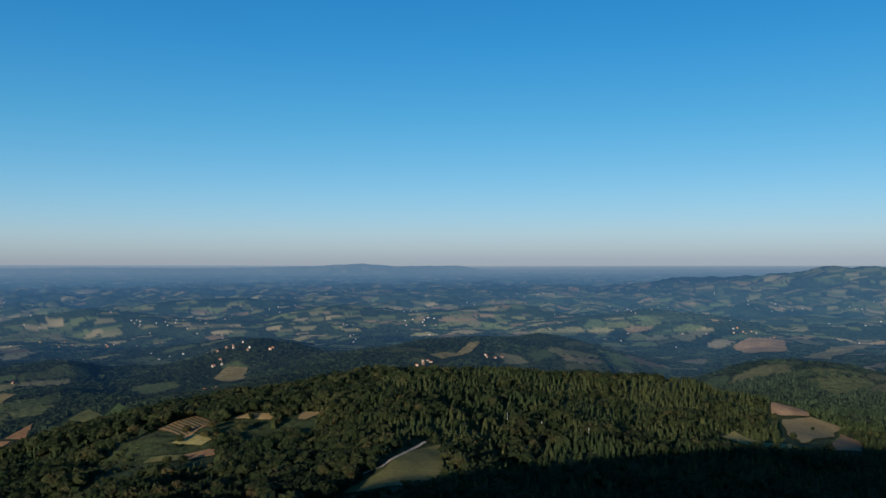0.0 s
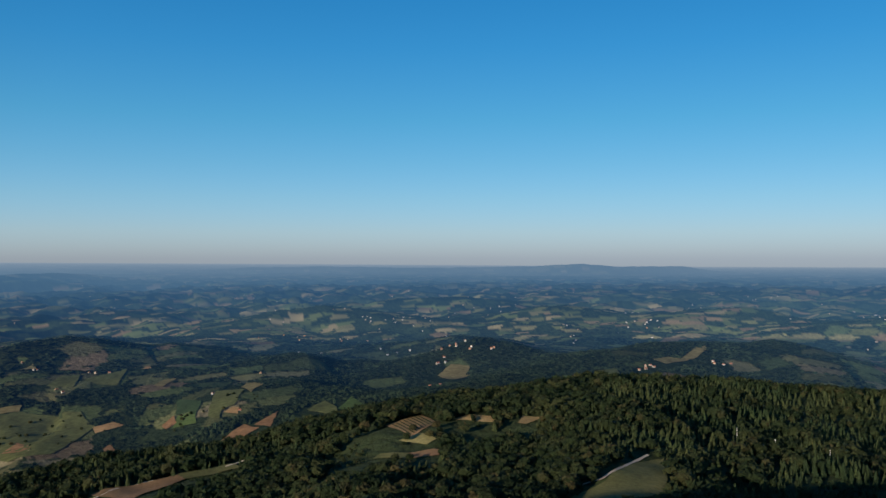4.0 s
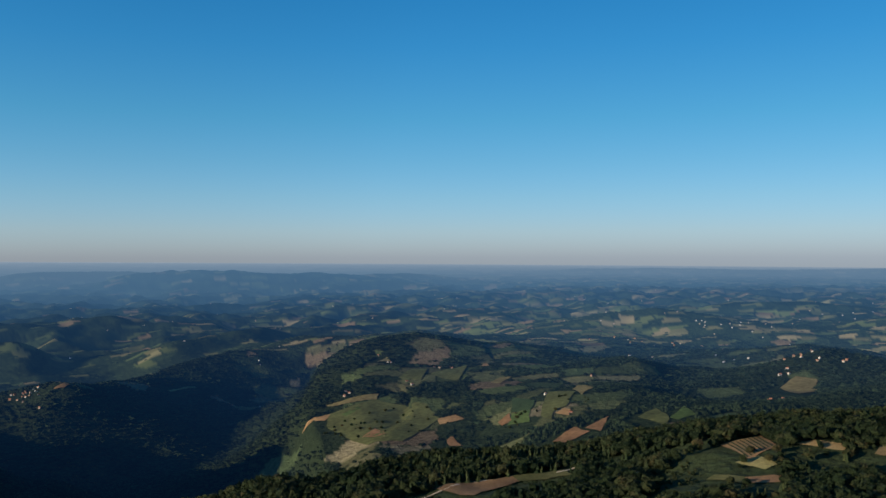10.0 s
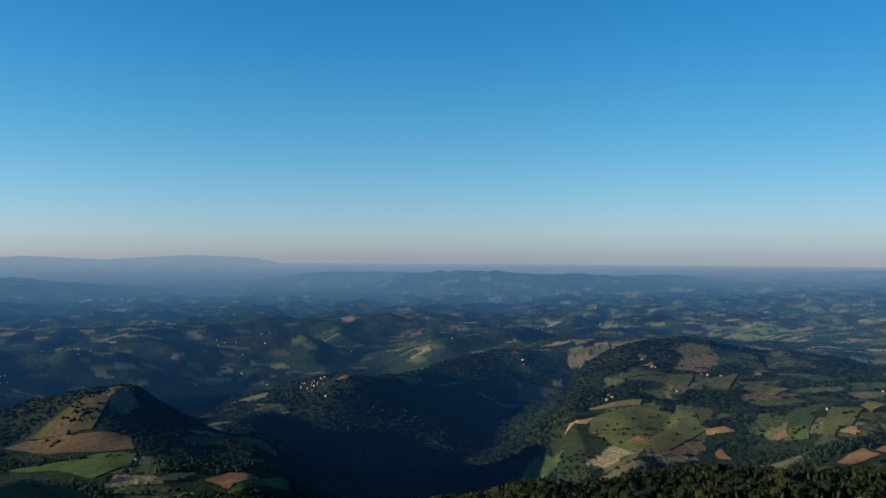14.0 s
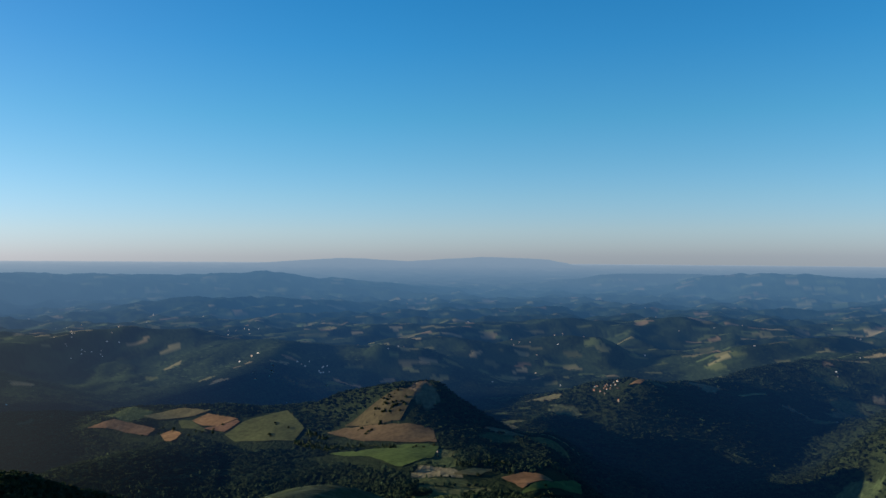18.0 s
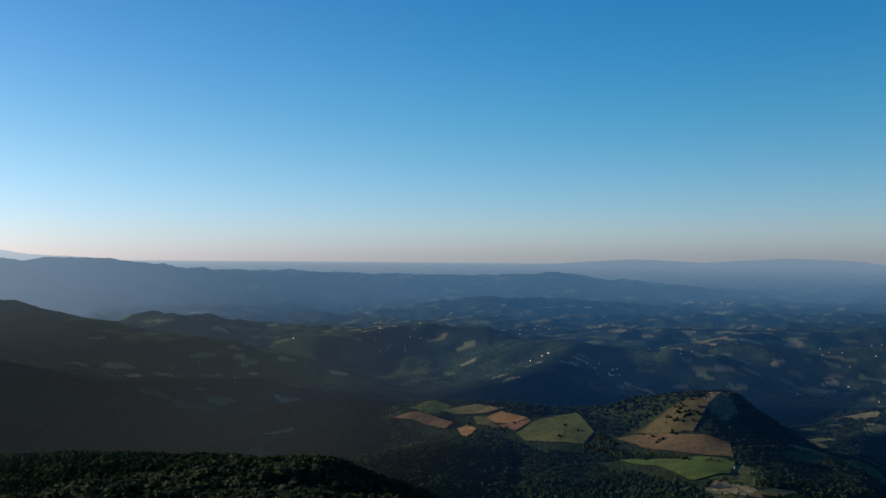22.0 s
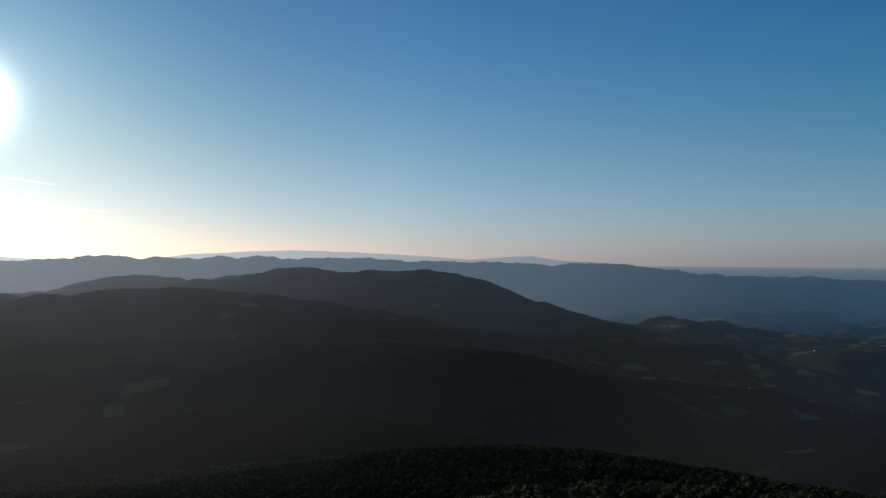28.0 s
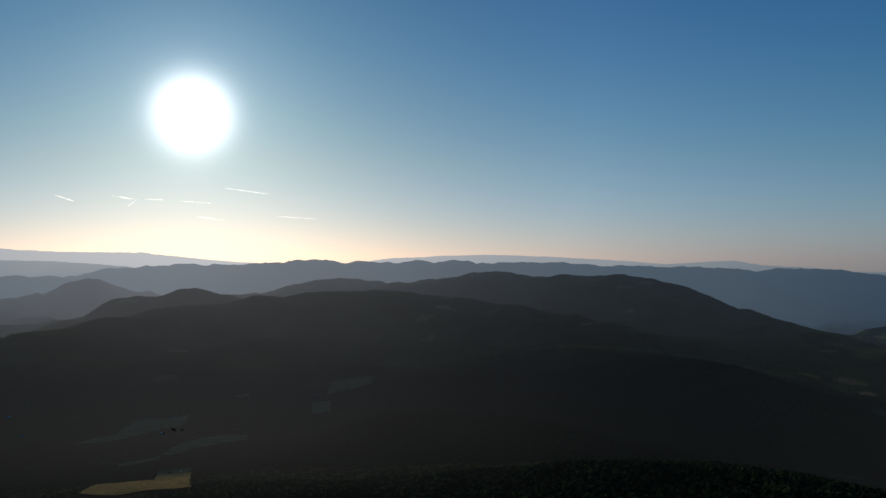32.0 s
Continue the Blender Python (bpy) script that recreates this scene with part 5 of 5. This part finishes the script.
def build_woods():
    # near woods
    x, y = sites(480, EDGE, 7.2)
    k = clear_of_tracks(x, y) & ~clearing(x, y)
    x, y = x[k], y[k]
    az, d = heading(x, y), np.hypot(x, y)
    k = ~((az > 58) & (az < 93) & (d < 1150))
    x, y, az, d = x[k], y[k], az[k], d[k]
    pine = rng.uniform(0, 1, len(x)) < pine_share(x, y)
    size = np.where(pine, rng.uniform(7.5, 13, len(x)), rng.uniform(7, 14.5, len(x))) * (1 + 0.3 * fbm(x, y, 110, 3, 46))
    # stands of different age and height
    cx, cy, _ = cells(x, y, 62, 13)
    size = size * (0.72 + 0.5 * hash01(cx, cy, 15))
    # trees sunward of the fields kept scrub-low so their shadows miss them
    for far in (70, 84, 98, 112):
        size = np.where(in_fields(x - SUN_DIR.x * far, y - SUN_DIR.y * far), np.minimum(size, 3.5), size)
    single = (((az > -13) & (az < 6) & pine) | ((az > 3) & (az < 27) & ~pine)) & (d > 600) & (d < 800)
    for kind, flag, label in (("pine", pine, "dark green conifer in a mountain wood"), ("broad", ~pine, "round olive-green broadleaf tree in a mountain wood")):
        i = np.where(single & flag)[0]
        i = i[np.argsort(d[i])][:170 if kind == "pine" else 195]
        for j in i:
            plant(kind, float(x[j]), float(y[j]), float(size[j]), random.uniform(0.85, 1.2), label, "conifers of the near wood" if kind == "pine" else "broadleaf trees of the near wood")
        flag[i] = False
        rest = np.where(flag)[0]
        wide = rng.uniform(0.8, 1.25, len(rest)) * (0.95 if kind == "pine" else 1.1)
        made = spread(pine_simple if kind == "pine" else broad_simple, 6, x[rest], y[rest], size[rest], wide, 0.04)
        if kind == "pine":
            stuff("conifer_wood", made, NEEDLES, "dense dark conifer wood on the near slopes", "wood", False)
        else:
            stuff("broadleaf_wood", made, LEAVES, "olive-green broadleaf wood on the near slopes", "wood", False)
    # farther woods, with the haze painted on as emission
    for d0, d1, step, make, lo, hi, w0, w1, label in ((EDGE, 1900, 8.6, broad_plain, 6, 12, 0.95, 1.5, "broadleaf wood on the farther hillsides"),
                                                       (1900, 2700, 12.0, far_clump, 6, 12, 1.3, 1.9, "dark woods on hills across the valley"),
                                                       (2700, 3700, 18.0, far_clump, 6, 12, 1.7, 2.6, "woods of the middle distance with thin painted haze"),
                                                       (3700, 5200, 33.0, far_clump, 6, 11, 1.8, 2.8, "far woods and hedges with painted blue haze")):
        x, y = sites(d0, d1, step)
        size = rng.uniform(lo, hi, len(x)) * (1 + 0.35 * fbm(x, y, 150, 3, 46))
        pine = rng.uniform(0, 1, len(x)) < pine_share(x, y)
        for kind in (("broad", "pine") if d1 < 2000 else ("any",)):
            i = np.arange(len(x)) if kind == "any" else np.where(pine == (kind == "pine"))[0]
            v, f, own = spread(pine_plain if kind == "pine" else make, 8, x[i], y[i], size[i], rng.uniform(w0, w1, len(i)), 0.06)
            me = mesh_from("distant_woods", v, f.ravel(), 3, False)
            stand = cells(x[i], y[i], 70, 21)
            shade = (rng.uniform(0.65, 1.35, len(i)) * (0.8 + 0.4 * hash01(stand[0], stand[1], 27)))[own][:, None]
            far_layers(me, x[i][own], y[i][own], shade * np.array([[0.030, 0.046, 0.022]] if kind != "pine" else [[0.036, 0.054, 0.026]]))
            tagged(new("distant_woods", me), "conifer wood on the farther hillsides" if kind == "pine" else label, "wood", kind="stuff")


build_woods()


# ---- houses ----
def part(name, data, parent, label=""):
    ob = new(name, data)
    ob.parent = parent
    return tagged(ob, label)


def box_mesh(name, parts, mat):
    """One mesh of boxes (centre, size), with slightly rounded edges."""
    bm = bmesh.new()
    for c, sz in parts:
        made = bmesh.ops.create_cube(bm, size=1.0)
        bmesh.ops.scale(bm, verts=made["verts"], vec=sz)
        bmesh.ops.translate(bm, verts=made["verts"], vec=c)
    me = bpy.data.meshes.new(name)
    bm.to_mesh(me)
    bm.free()
    me.materials.append(mat)
    return me


def faces_mesh(name, verts, faces, mat):
    me = bpy.data.meshes.new(name)
    me.from_pydata(verts, [], faces)
    me.update()
    me.materials.append(mat)
    return me


def plain_material(name, stops, rough=0.8, metal=0.0, scale=1.5):
    m, nt, b = material(name)
    info = nt.nodes.new("ShaderNodeObjectInfo")
    geo = nt.nodes.new("ShaderNodeNewGeometry")
    fine = noise_node(nt, scale, 6, geo.outputs["Position"])
    r = ramp_node(nt, info.outputs["Random"], stops)
    r2 = ramp_node(nt, fine.outputs[0], [(0.3, (0.82, 0.82, 0.82)), (0.7, (1.1, 1.1, 1.1))])
    nt.links.new(multiply(nt, r.outputs[0], r2.outputs[0]), b.inputs["Base Color"])
    b.inputs["Roughness"].default_value, b.inputs["Metallic"].default_value = rough, metal
    return m


PLASTER = plain_material("plaster", [(0.0, (0.42, 0.4, 0.36)), (0.4, (0.34, 0.28, 0.22)), (0.7, (0.28, 0.18, 0.12)), (0.85, (0.2, 0.17, 0.15)), (1.0, (0.6, 0.58, 0.54))])
TILES = plain_material("roof_tiles", [(0.0, (0.36, 0.13, 0.07)), (0.5, (0.28, 0.11, 0.065)), (1.0, (0.42, 0.18, 0.10))], 0.75)
SHEET = plain_material("roof_sheet", [(0.0, (0.6, 0.6, 0.6)), (1.0, (0.75, 0.75, 0.74))], 0.35, 0.6)
WOODWORK = plain_material("woodwork", [(0.0, (0.16, 0.09, 0.05)), (1.0, (0.24, 0.15, 0.09))], 0.6)
PANE = plain_material("dark_pane", [(0.0, (0.03, 0.035, 0.04)), (1.0, (0.06, 0.065, 0.07))], 0.1)
BRICKS = plain_material("chimney_brick", [(0.0, (0.3, 0.15, 0.10)), (1.0, (0.4, 0.22, 0.15))], 0.9)


def house_walls(l, w, h, top):
    v = [(sx * l, sy * w, z) for z in (-1.5, h) for sx, sy in ((-.5, -.5), (.5, -.5), (.5, .5), (-.5, .5))] + [(-.5 * l, 0, top), (.5 * l, 0, top)]
    f = [(0, 1, 5, 4), (1, 2, 6, 9, 5), (2, 3, 7, 6), (3, 0, 4, 8, 7)]
    return faces_mesh("wall", v, f, PLASTER)


def roof_mesh(l, w, h, top, mat):
    v, f = [], []
    for side in (-1, 1):
        e = 0.6
        y0, z0, y1, z1 = side * (w / 2 + e), h - e * (top - h) / (w / 2), 0.0, top
        n = len(v)
        for dz in (0.05, 0.3):
            v += [(-l / 2 - e, y0, z0 + dz), (l / 2 + e, y0, z0 + dz), (l / 2 + e, y1, z1 + dz), (-l / 2 - e, y1, z1 + dz)]
        q = [(0, 3, 2, 1), (4, 5, 6, 7), (0, 1, 5, 4), (1, 2, 6, 5), (2, 3, 7, 6), (3, 0, 4, 7)]
        f += [tuple(n + k for k in (face if side < 0 else face[::-1])) for face in q]
    return faces_mesh("roof", v, f, mat)


def make_house(l, w, h, top, roof_mat, label, windows=3):
    ob = tagged(new("house"), label, "house", "houses of the hill hamlets")
    part("wall", house_walls(l, w, h, top), ob)
    roof = part("roof", roof_mesh(l, w, h, top, roof_mat), ob)
    part("chimney", box_mesh("chimney", [((l * 0.2, w * 0.12, top + 0.3), (0.7, 0.7, 1.6)), ((l * 0.2, w * 0.12, top + 1.15), (0.9, 0.9, 0.15))], BRICKS), roof)
    part("door", box_mesh("door", [((0, -w / 2 - 0.02, 1.05), (1.1, 0.12, 2.1))], WOODWORK), ob)
    pane = box_mesh("window", [((0, 0, 0), (1.3, 0.1, 1.3)), ((0, -0.05, -0.72), (1.5, 0.2, 0.08))], PANE)
    for side in (-1, 1):
        for k in range(windows):
            x = (k - (windows - 1) / 2) * l / windows
            if side < 0 and abs(x) < 1.2:
                continue
            wn = part("window", pane, ob)
            wn.location = (x, side * (w / 2 + 0.02), 1.7 if h < 4 else 4.3)
            wn.rotation_euler = (0, 0, 0 if side < 0 else math.pi)
    return ob


HOUSE_KINDS = {
    "red": [make_house(11, 8.5, 5.8, 9.0, TILES, "white plastered two-storey house with a red tiled roof"), make_house(12, 8, 3.2, 6.2, TILES, "low cream house with a reddish tiled roof"),
            make_house(9, 8, 5.6, 8.4, TILES, "pale plastered farmhouse with a brownish tiled roof")],
    "pale": [make_house(14, 8, 3.6, 6.0, SHEET, "farm building with a pale sheet-metal roof in a meadow"), make_house(10, 8, 3.2, 5.6, SHEET, "small pale-roofed house beside a meadow")],
}


def build_houses():
    far = [h for h in HOUSES if math.hypot(h[0], h[1]) > 4300]
    HOUSES[:] = [h for h in HOUSES if math.hypot(h[0], h[1]) <= 4300]
    xy = np.array([(h[0], h[1]) for h in HOUSES])
    X, Y, Z, s = squeeze(xy[:, 0], xy[:, 1], height(xy[:, 0], xy[:, 1]))
    for k, (x, y, turn, roofs, pick) in enumerate(HOUSES):
        kinds = HOUSE_KINDS[roofs]
        src = kinds[int(pick * len(kinds)) % len(kinds)]
        ob = copy_thing(src, Matrix.Identity(4))
        size = float(s[k]) * 0.62
        ob.matrix_world = Matrix.LocRotScale((X[k], Y[k], Z[k] + 0.4), Euler((0, 0, radians(turn))), (size, size, size))
    for kinds in HOUSE_KINDS.values():
        for src in kinds:
            for o in (*src.children_recursive, src):
                bpy.data.objects.remove(o)
    return far


FAR_HOUSES = build_houses()


def build_distant_houses():
    """Scattered farmhouses of the far country, a few to each slope."""
    pick = np.random.default_rng(23)
    n = 1500
    az = pick.uniform(-30, 112, n)
    d = np.exp(pick.uniform(math.log(3300), math.log(12000), n))
    x, y = polar(az, d)
    k = (fbm(x, y, 800, 2, 66) > 0.12) & (farmed(x, y) > 0.12)
    x, y = x[k][:330], y[k][:330]
    x, y = np.append(x, [h[0] for h in FAR_HOUSES]), np.append(y, [h[1] for h in FAR_HOUSES])
    X, Y, Z, s = squeeze(x, y, height(x, y))
    vs, fs, cols = [], [], []
    quads = np.array([(0, 1, 5, 4), (1, 2, 6, 5), (2, 3, 7, 6), (3, 0, 4, 7), (4, 5, 9, 8), (6, 7, 8, 9), (5, 6, 9, 9), (7, 4, 8, 8)])
    tris = np.array([t for a, b, c, e in quads for t in ((a, b, c), (a, c, e)) if len(set(t)) == 3])
    for i in range(len(x)):
        l, w, h = pick.uniform(8, 14), pick.uniform(7, 9), pick.uniform(4, 6.5)
        a = pick.uniform(0, 3.14)
        v = np.array([(sx * l, sy * w, z) for z in (-2, h) for sx, sy in ((-.5, -.5), (.5, -.5), (.5, .5), (-.5, .5))] + [(-.5 * l, 0, h + 3), (.5 * l, 0, h + 3)])
        v = np.stack([v[:, 0] * math.cos(a) - v[:, 1] * math.sin(a), v[:, 0] * math.sin(a) + v[:, 1] * math.cos(a), v[:, 2]], 1) * s[i] * 0.62
        fs.append(tris + 10 * i)
        vs.append(v + np.array((X[i], Y[i], Z[i] + 2 * s[i])))
        wall, roof = ((0.62, 0.58, 0.52), (0.5, 0.4, 0.3), (0.75, 0.72, 0.68))[int(pick.integers(3))], ((0.36, 0.15, 0.08), (0.3, 0.2, 0.14))[int(pick.integers(2))]
        cols.append(np.array([wall] * 8 + [roof] * 2))
    me = mesh_from("distant_houses", np.concatenate(vs), np.concatenate(fs).ravel(), 3, False)
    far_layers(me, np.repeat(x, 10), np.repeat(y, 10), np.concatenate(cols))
    tagged(new("distant_houses", me), "pale farmhouses scattered over the far hills", "houses", kind="stuff")


build_distant_houses()


# ---- the blue car on the meadow ----
PAINT = plain_material("blue_paint", [(0.0, (0.03, 0.09, 0.5)), (1.0, (0.03, 0.09, 0.5))], 0.3)
RUBBER = plain_material("rubber", [(0.0, (0.02, 0.02, 0.02)), (1.0, (0.02, 0.02, 0.02))], 0.9)
STEEL = plain_material("steel", [(0.0, (0.6, 0.6, 0.6)), (1.0, (0.6, 0.6, 0.6))], 0.35, 0.9)
CONCRETE = plain_material("concrete", [(0.0, (0.5, 0.49, 0.46)), (1.0, (0.58, 0.57, 0.54))], 0.9)
LENS = plain_material("lamp_glass", [(0.0, (0.8, 0.8, 0.78)), (1.0, (0.8, 0.8, 0.78))], 0.1)
RED_LENS = plain_material("red_lamp_glass", [(0.0, (0.5, 0.02, 0.02)), (1.0, (0.5, 0.02, 0.02))], 0.2)


def lofted(name, sections, mat):
    """A closed body through cross-sections (x, half width, low, high)."""
    v, f = [], []
    for x, hw, lo, hi in sections:
        v += [(x, -hw, lo), (x, hw, lo), (x, hw, hi - 0.08), (x, hw - 0.1, hi), (x, -hw + 0.1, hi), (x, -hw, hi - 0.08)]
    n = len(sections)
    for k in range(n - 1):
        for j in range(6):
            f.append((6 * k + j, 6 * k + (j + 1) % 6, 6 * k + 6 + (j + 1) % 6, 6 * k + 6 + j))
    f += [tuple(range(5, -1, -1)), tuple(range(6 * n - 6, 6 * n))]
    return faces_mesh(name, v, f, mat)


def wheel_mesh(name, r0, r1, width, mat, sides=16):
    bm = bmesh.new()
    made = bmesh.ops.create_cone(bm, cap_ends=True, segments=sides, radius1=r0, radius2=r1, depth=width)
    bmesh.ops.rotate(bm, verts=made["verts"], matrix=Matrix.Rotation(radians(90), 3, "X"))
    me = bpy.data.meshes.new(name)
    bm.to_mesh(me)
    bm.free()
    me.materials.append(mat)
    return me


def set_on_land(ob, az, d, turn, lift=0.0, size=1.0):
    x, y = polar(np.array([az]), np.array([d]))
    X, Y, Z, s = squeeze(x, y, height(x, y))
    ob.matrix_world = Matrix.LocRotScale((float(X[0]), float(Y[0]), float(Z[0]) + lift), Euler((0, 0, radians(turn))), (size, size, size))


def build_car():
    car = tagged(new("car"), "small blue car parked on the sloping meadow", "car")
    part("body", lofted("body", [(-2.1, 0.75, 0.35, 0.75), (-1.9, 0.84, 0.25, 0.92), (-0.8, 0.86, 0.22, 0.95), (1.0, 0.86, 0.22, 0.98), (1.85, 0.84, 0.25, 0.98), (2.1, 0.76, 0.35, 0.8)], PAINT), car)
    part("cabin", lofted("cabin", [(-1.0, 0.74, 0.9, 0.98), (-0.35, 0.68, 0.9, 1.45), (0.9, 0.68, 0.9, 1.46), (1.6, 0.72, 0.9, 1.02)], PAINT), car)
    part("windscreen", faces_mesh("windscreen", [(-0.98, -0.62, 1.0), (-0.98, 0.62, 1.0), (-0.42, 0.56, 1.42), (-0.42, -0.56, 1.42)], [(0, 1, 2, 3)], PANE), car)
    for side in (-1, 1):
        part("side_window", faces_mesh("side_window", [(-0.6, side * 0.745, 1.02), (1.2, side * 0.745, 1.02), (0.85, side * 0.70, 1.38), (-0.3, side * 0.70, 1.38)], [(0, 1, 2, 3)], PANE), car)
        part("headlight", box_mesh("headlight", [((-2.05, side * 0.6, 0.68), (0.12, 0.3, 0.16))], LENS), car)
        part("tail_light", box_mesh("tail_light", [((2.06, side * 0.62, 0.72), (0.1, 0.24, 0.2))], RED_LENS), car)
        for x in (-1.3, 1.3):
            w = part("wheel", wheel_mesh("wheel", 0.31, 0.31, 0.2, RUBBER), car)
            w.location = (x, side * 0.78, 0.31)
            part("rim", wheel_mesh("rim", 0.19, 0.19, 0.22, STEEL, 10), w)
    part("bumper", box_mesh("bumper", [((-2.12, 0, 0.4), (0.12, 1.5, 0.2))], RUBBER), car)
    set_on_land(car, 2.6, 624, 25, 1.0, 1.15)


build_car()


# ---- power poles in the wood ----
def build_poles():
    src = tagged(new("power_pole"), "pale concrete power pole standing in the conifer wood", "power pole", "power poles")
    v, f = tube((0, 0, -1), (0, 0, 16.5), 0.3, 0.16, 8)
    pole = mesh_from("pole", v, np.asarray(f).ravel(), 3)
    pole.materials.append(CONCRETE)
    part("pole", pole, src)
    part("crossarm", box_mesh("crossarm", [((0, 0, 15.6), (2.4, 0.16, 0.16)), ((0, 0, 14.6), (1.6, 0.14, 0.14))], STEEL), src)
    for x in (-1.1, 0, 1.1):
        part("insulator", box_mesh("insulator", [((x, 0, 15.85), (0.12, 0.12, 0.4))], CONCRETE), src)
    for k, (az, d) in enumerate(((-4.27, 903), (-6.54, 889), (-9.64, 840))):
        ob = src if k == 0 else copy_thing(src, Matrix.Identity(4))
        set_on_land(ob, az, d, az + 70)


build_poles()


# ---- scattered trees and bushes on the open land ----
def build_single_trees():
    pick = random.Random(4)
    for az, d, n, size in ((89, 2445, 7, 60), (84.5, 2342, 5, 60), (78, 2222, 26, 60), (76.7, 2244, 22, 40), (92, 2478, 5, 60), (74.5, 1964, 4, 50), (41, 2231, 16, 130), (38.7, 2195, 14, 110), (43, 2223, 12, 60), (31, 2035, 10, 80), (28.7, 2056, 10, 70),
                           (16, 879, 7, 30), (17.5, 793, 5, 15), (12.3, 927, 4, 25), (-22, 1218, 4, 40), (-20, 1132, 6, 60), (3, 975, 3, 20), (70, 1713, 6, 60), (66, 1535, 4, 50), (158, 2112, 3, 40), (157.5, 2763, 6, 60)):
        x, y = polar(az, d)
        for _ in range(n):
            a, r = pick.uniform(0, 6.28), size * math.sqrt(pick.random())
            plant("broad", x + r * math.cos(a), y + r * math.sin(a), pick.uniform(4, 9), pick.uniform(0.9, 1.3), "lone broadleaf tree in open farmland", "lone trees in the fields")


def build_belts():
    """Dark rows of conifers along the lower edges of the fields on the plateau."""
    pick = random.Random(9)
    for a0, d0, a1, d1, deep, n in ((83.4, 2221, 81.0, 2120, 45, 42), (81.0, 2120, 76.6, 1990, 22, 46), (82.6, 2273, 81.2, 2206, 25, 14), (72.7, 1742, 69.0, 1760, 25, 34)):
        for k in range(n):
            u = (k + pick.random()) / n
            x, y = polar(a0 + (a1 - a0) * u, d0 + (d1 - d0) * u + pick.uniform(-deep, deep) * 0.5)
            plant("pine", float(x), float(y), pick.uniform(8, 14), pick.uniform(1.0, 1.4), "tall dark conifer in a row between fields", "conifer rows between the fields")


build_single_trees()
build_belts()


# ---- contrails low over the sunset ----
def contrail_material():
    m, nt, b = material("glowing_ice_cloud")
    # the streaks emit light, standing in for sun scattered by their ice
    em = nt.nodes.new("ShaderNodeEmission")
    em.inputs["Color"].default_value, em.inputs["Strength"].default_value = (1.0, 0.93, 0.86, 1), 2.9
    tr = nt.nodes.new("ShaderNodeBsdfTransparent")
    mix = nt.nodes.new("ShaderNodeMixShader")
    geo = nt.nodes.new("ShaderNodeNewGeometry")
    wisp = noise_node(nt, 0.03, 4, geo.outputs["Position"])
    nt.links.new(ramp_node(nt, wisp.outputs[0], [(0.35, (0.25, 0.25, 0.25)), (0.65, (0.8, 0.8, 0.8))]).outputs[0], mix.inputs[0])
    nt.links.new(tr.outputs[0], mix.inputs[1])
    nt.links.new(em.outputs[0], mix.inputs[2])
    nt.links.new(mix.outputs[0], nt.nodes["Material Output"].inputs["Surface"])
    return m


def build_contrails():
    mat = contrail_material()
    eye, r = Vector((34.5, 17.8, Z0 + 94.6)), 4700.0
    for a0, e0, a1, e1, thick in ((163.6, 3.9, 162.5, 3.55, 3.0), (160.3, 3.95, 159.0, 3.75, 3.0), (159.4, 3.3, 158.8, 3.75, 2.2), (158.4, 3.78, 157.2, 3.76, 2.2), (156.3, 3.7, 154.3, 3.6, 1.8), (153.5, 4.6, 150.6, 4.25, 3.0), (155.2, 2.72, 153.5, 2.5, 3.0), (150.1, 2.8, 147.5, 2.65, 1.6)):
        ends = []
        for a, e in ((a0, e0), (a1, e1)):
            a, e = radians(a), radians(e)
            ends.append(eye + r * Vector((-math.sin(a) * math.cos(e), math.cos(a) * math.cos(e), math.sin(e))))
        axis = ends[1] - ends[0]
        n, v, f = 14, [], []
        for k in range(n + 1):
            u = k / n
            w = thick * math.sin(math.pi * (0.04 + 0.92 * u)) ** 0.6 * (1 + 0.3 * math.sin(9 * u + a0))
            c = ends[0] + axis * u
            v += [c + Vector((0, 0, w)), c - Vector((0, 0, w))]
        for k in range(n):
            f.append((2 * k, 2 * k + 1, 2 * k + 3, 2 * k + 2))
        tagged(new("contrail", faces_mesh("contrail", v, f, mat)), "thin white contrail low in the evening sky", "contrail", "contrails", kind="structure")


build_contrails()
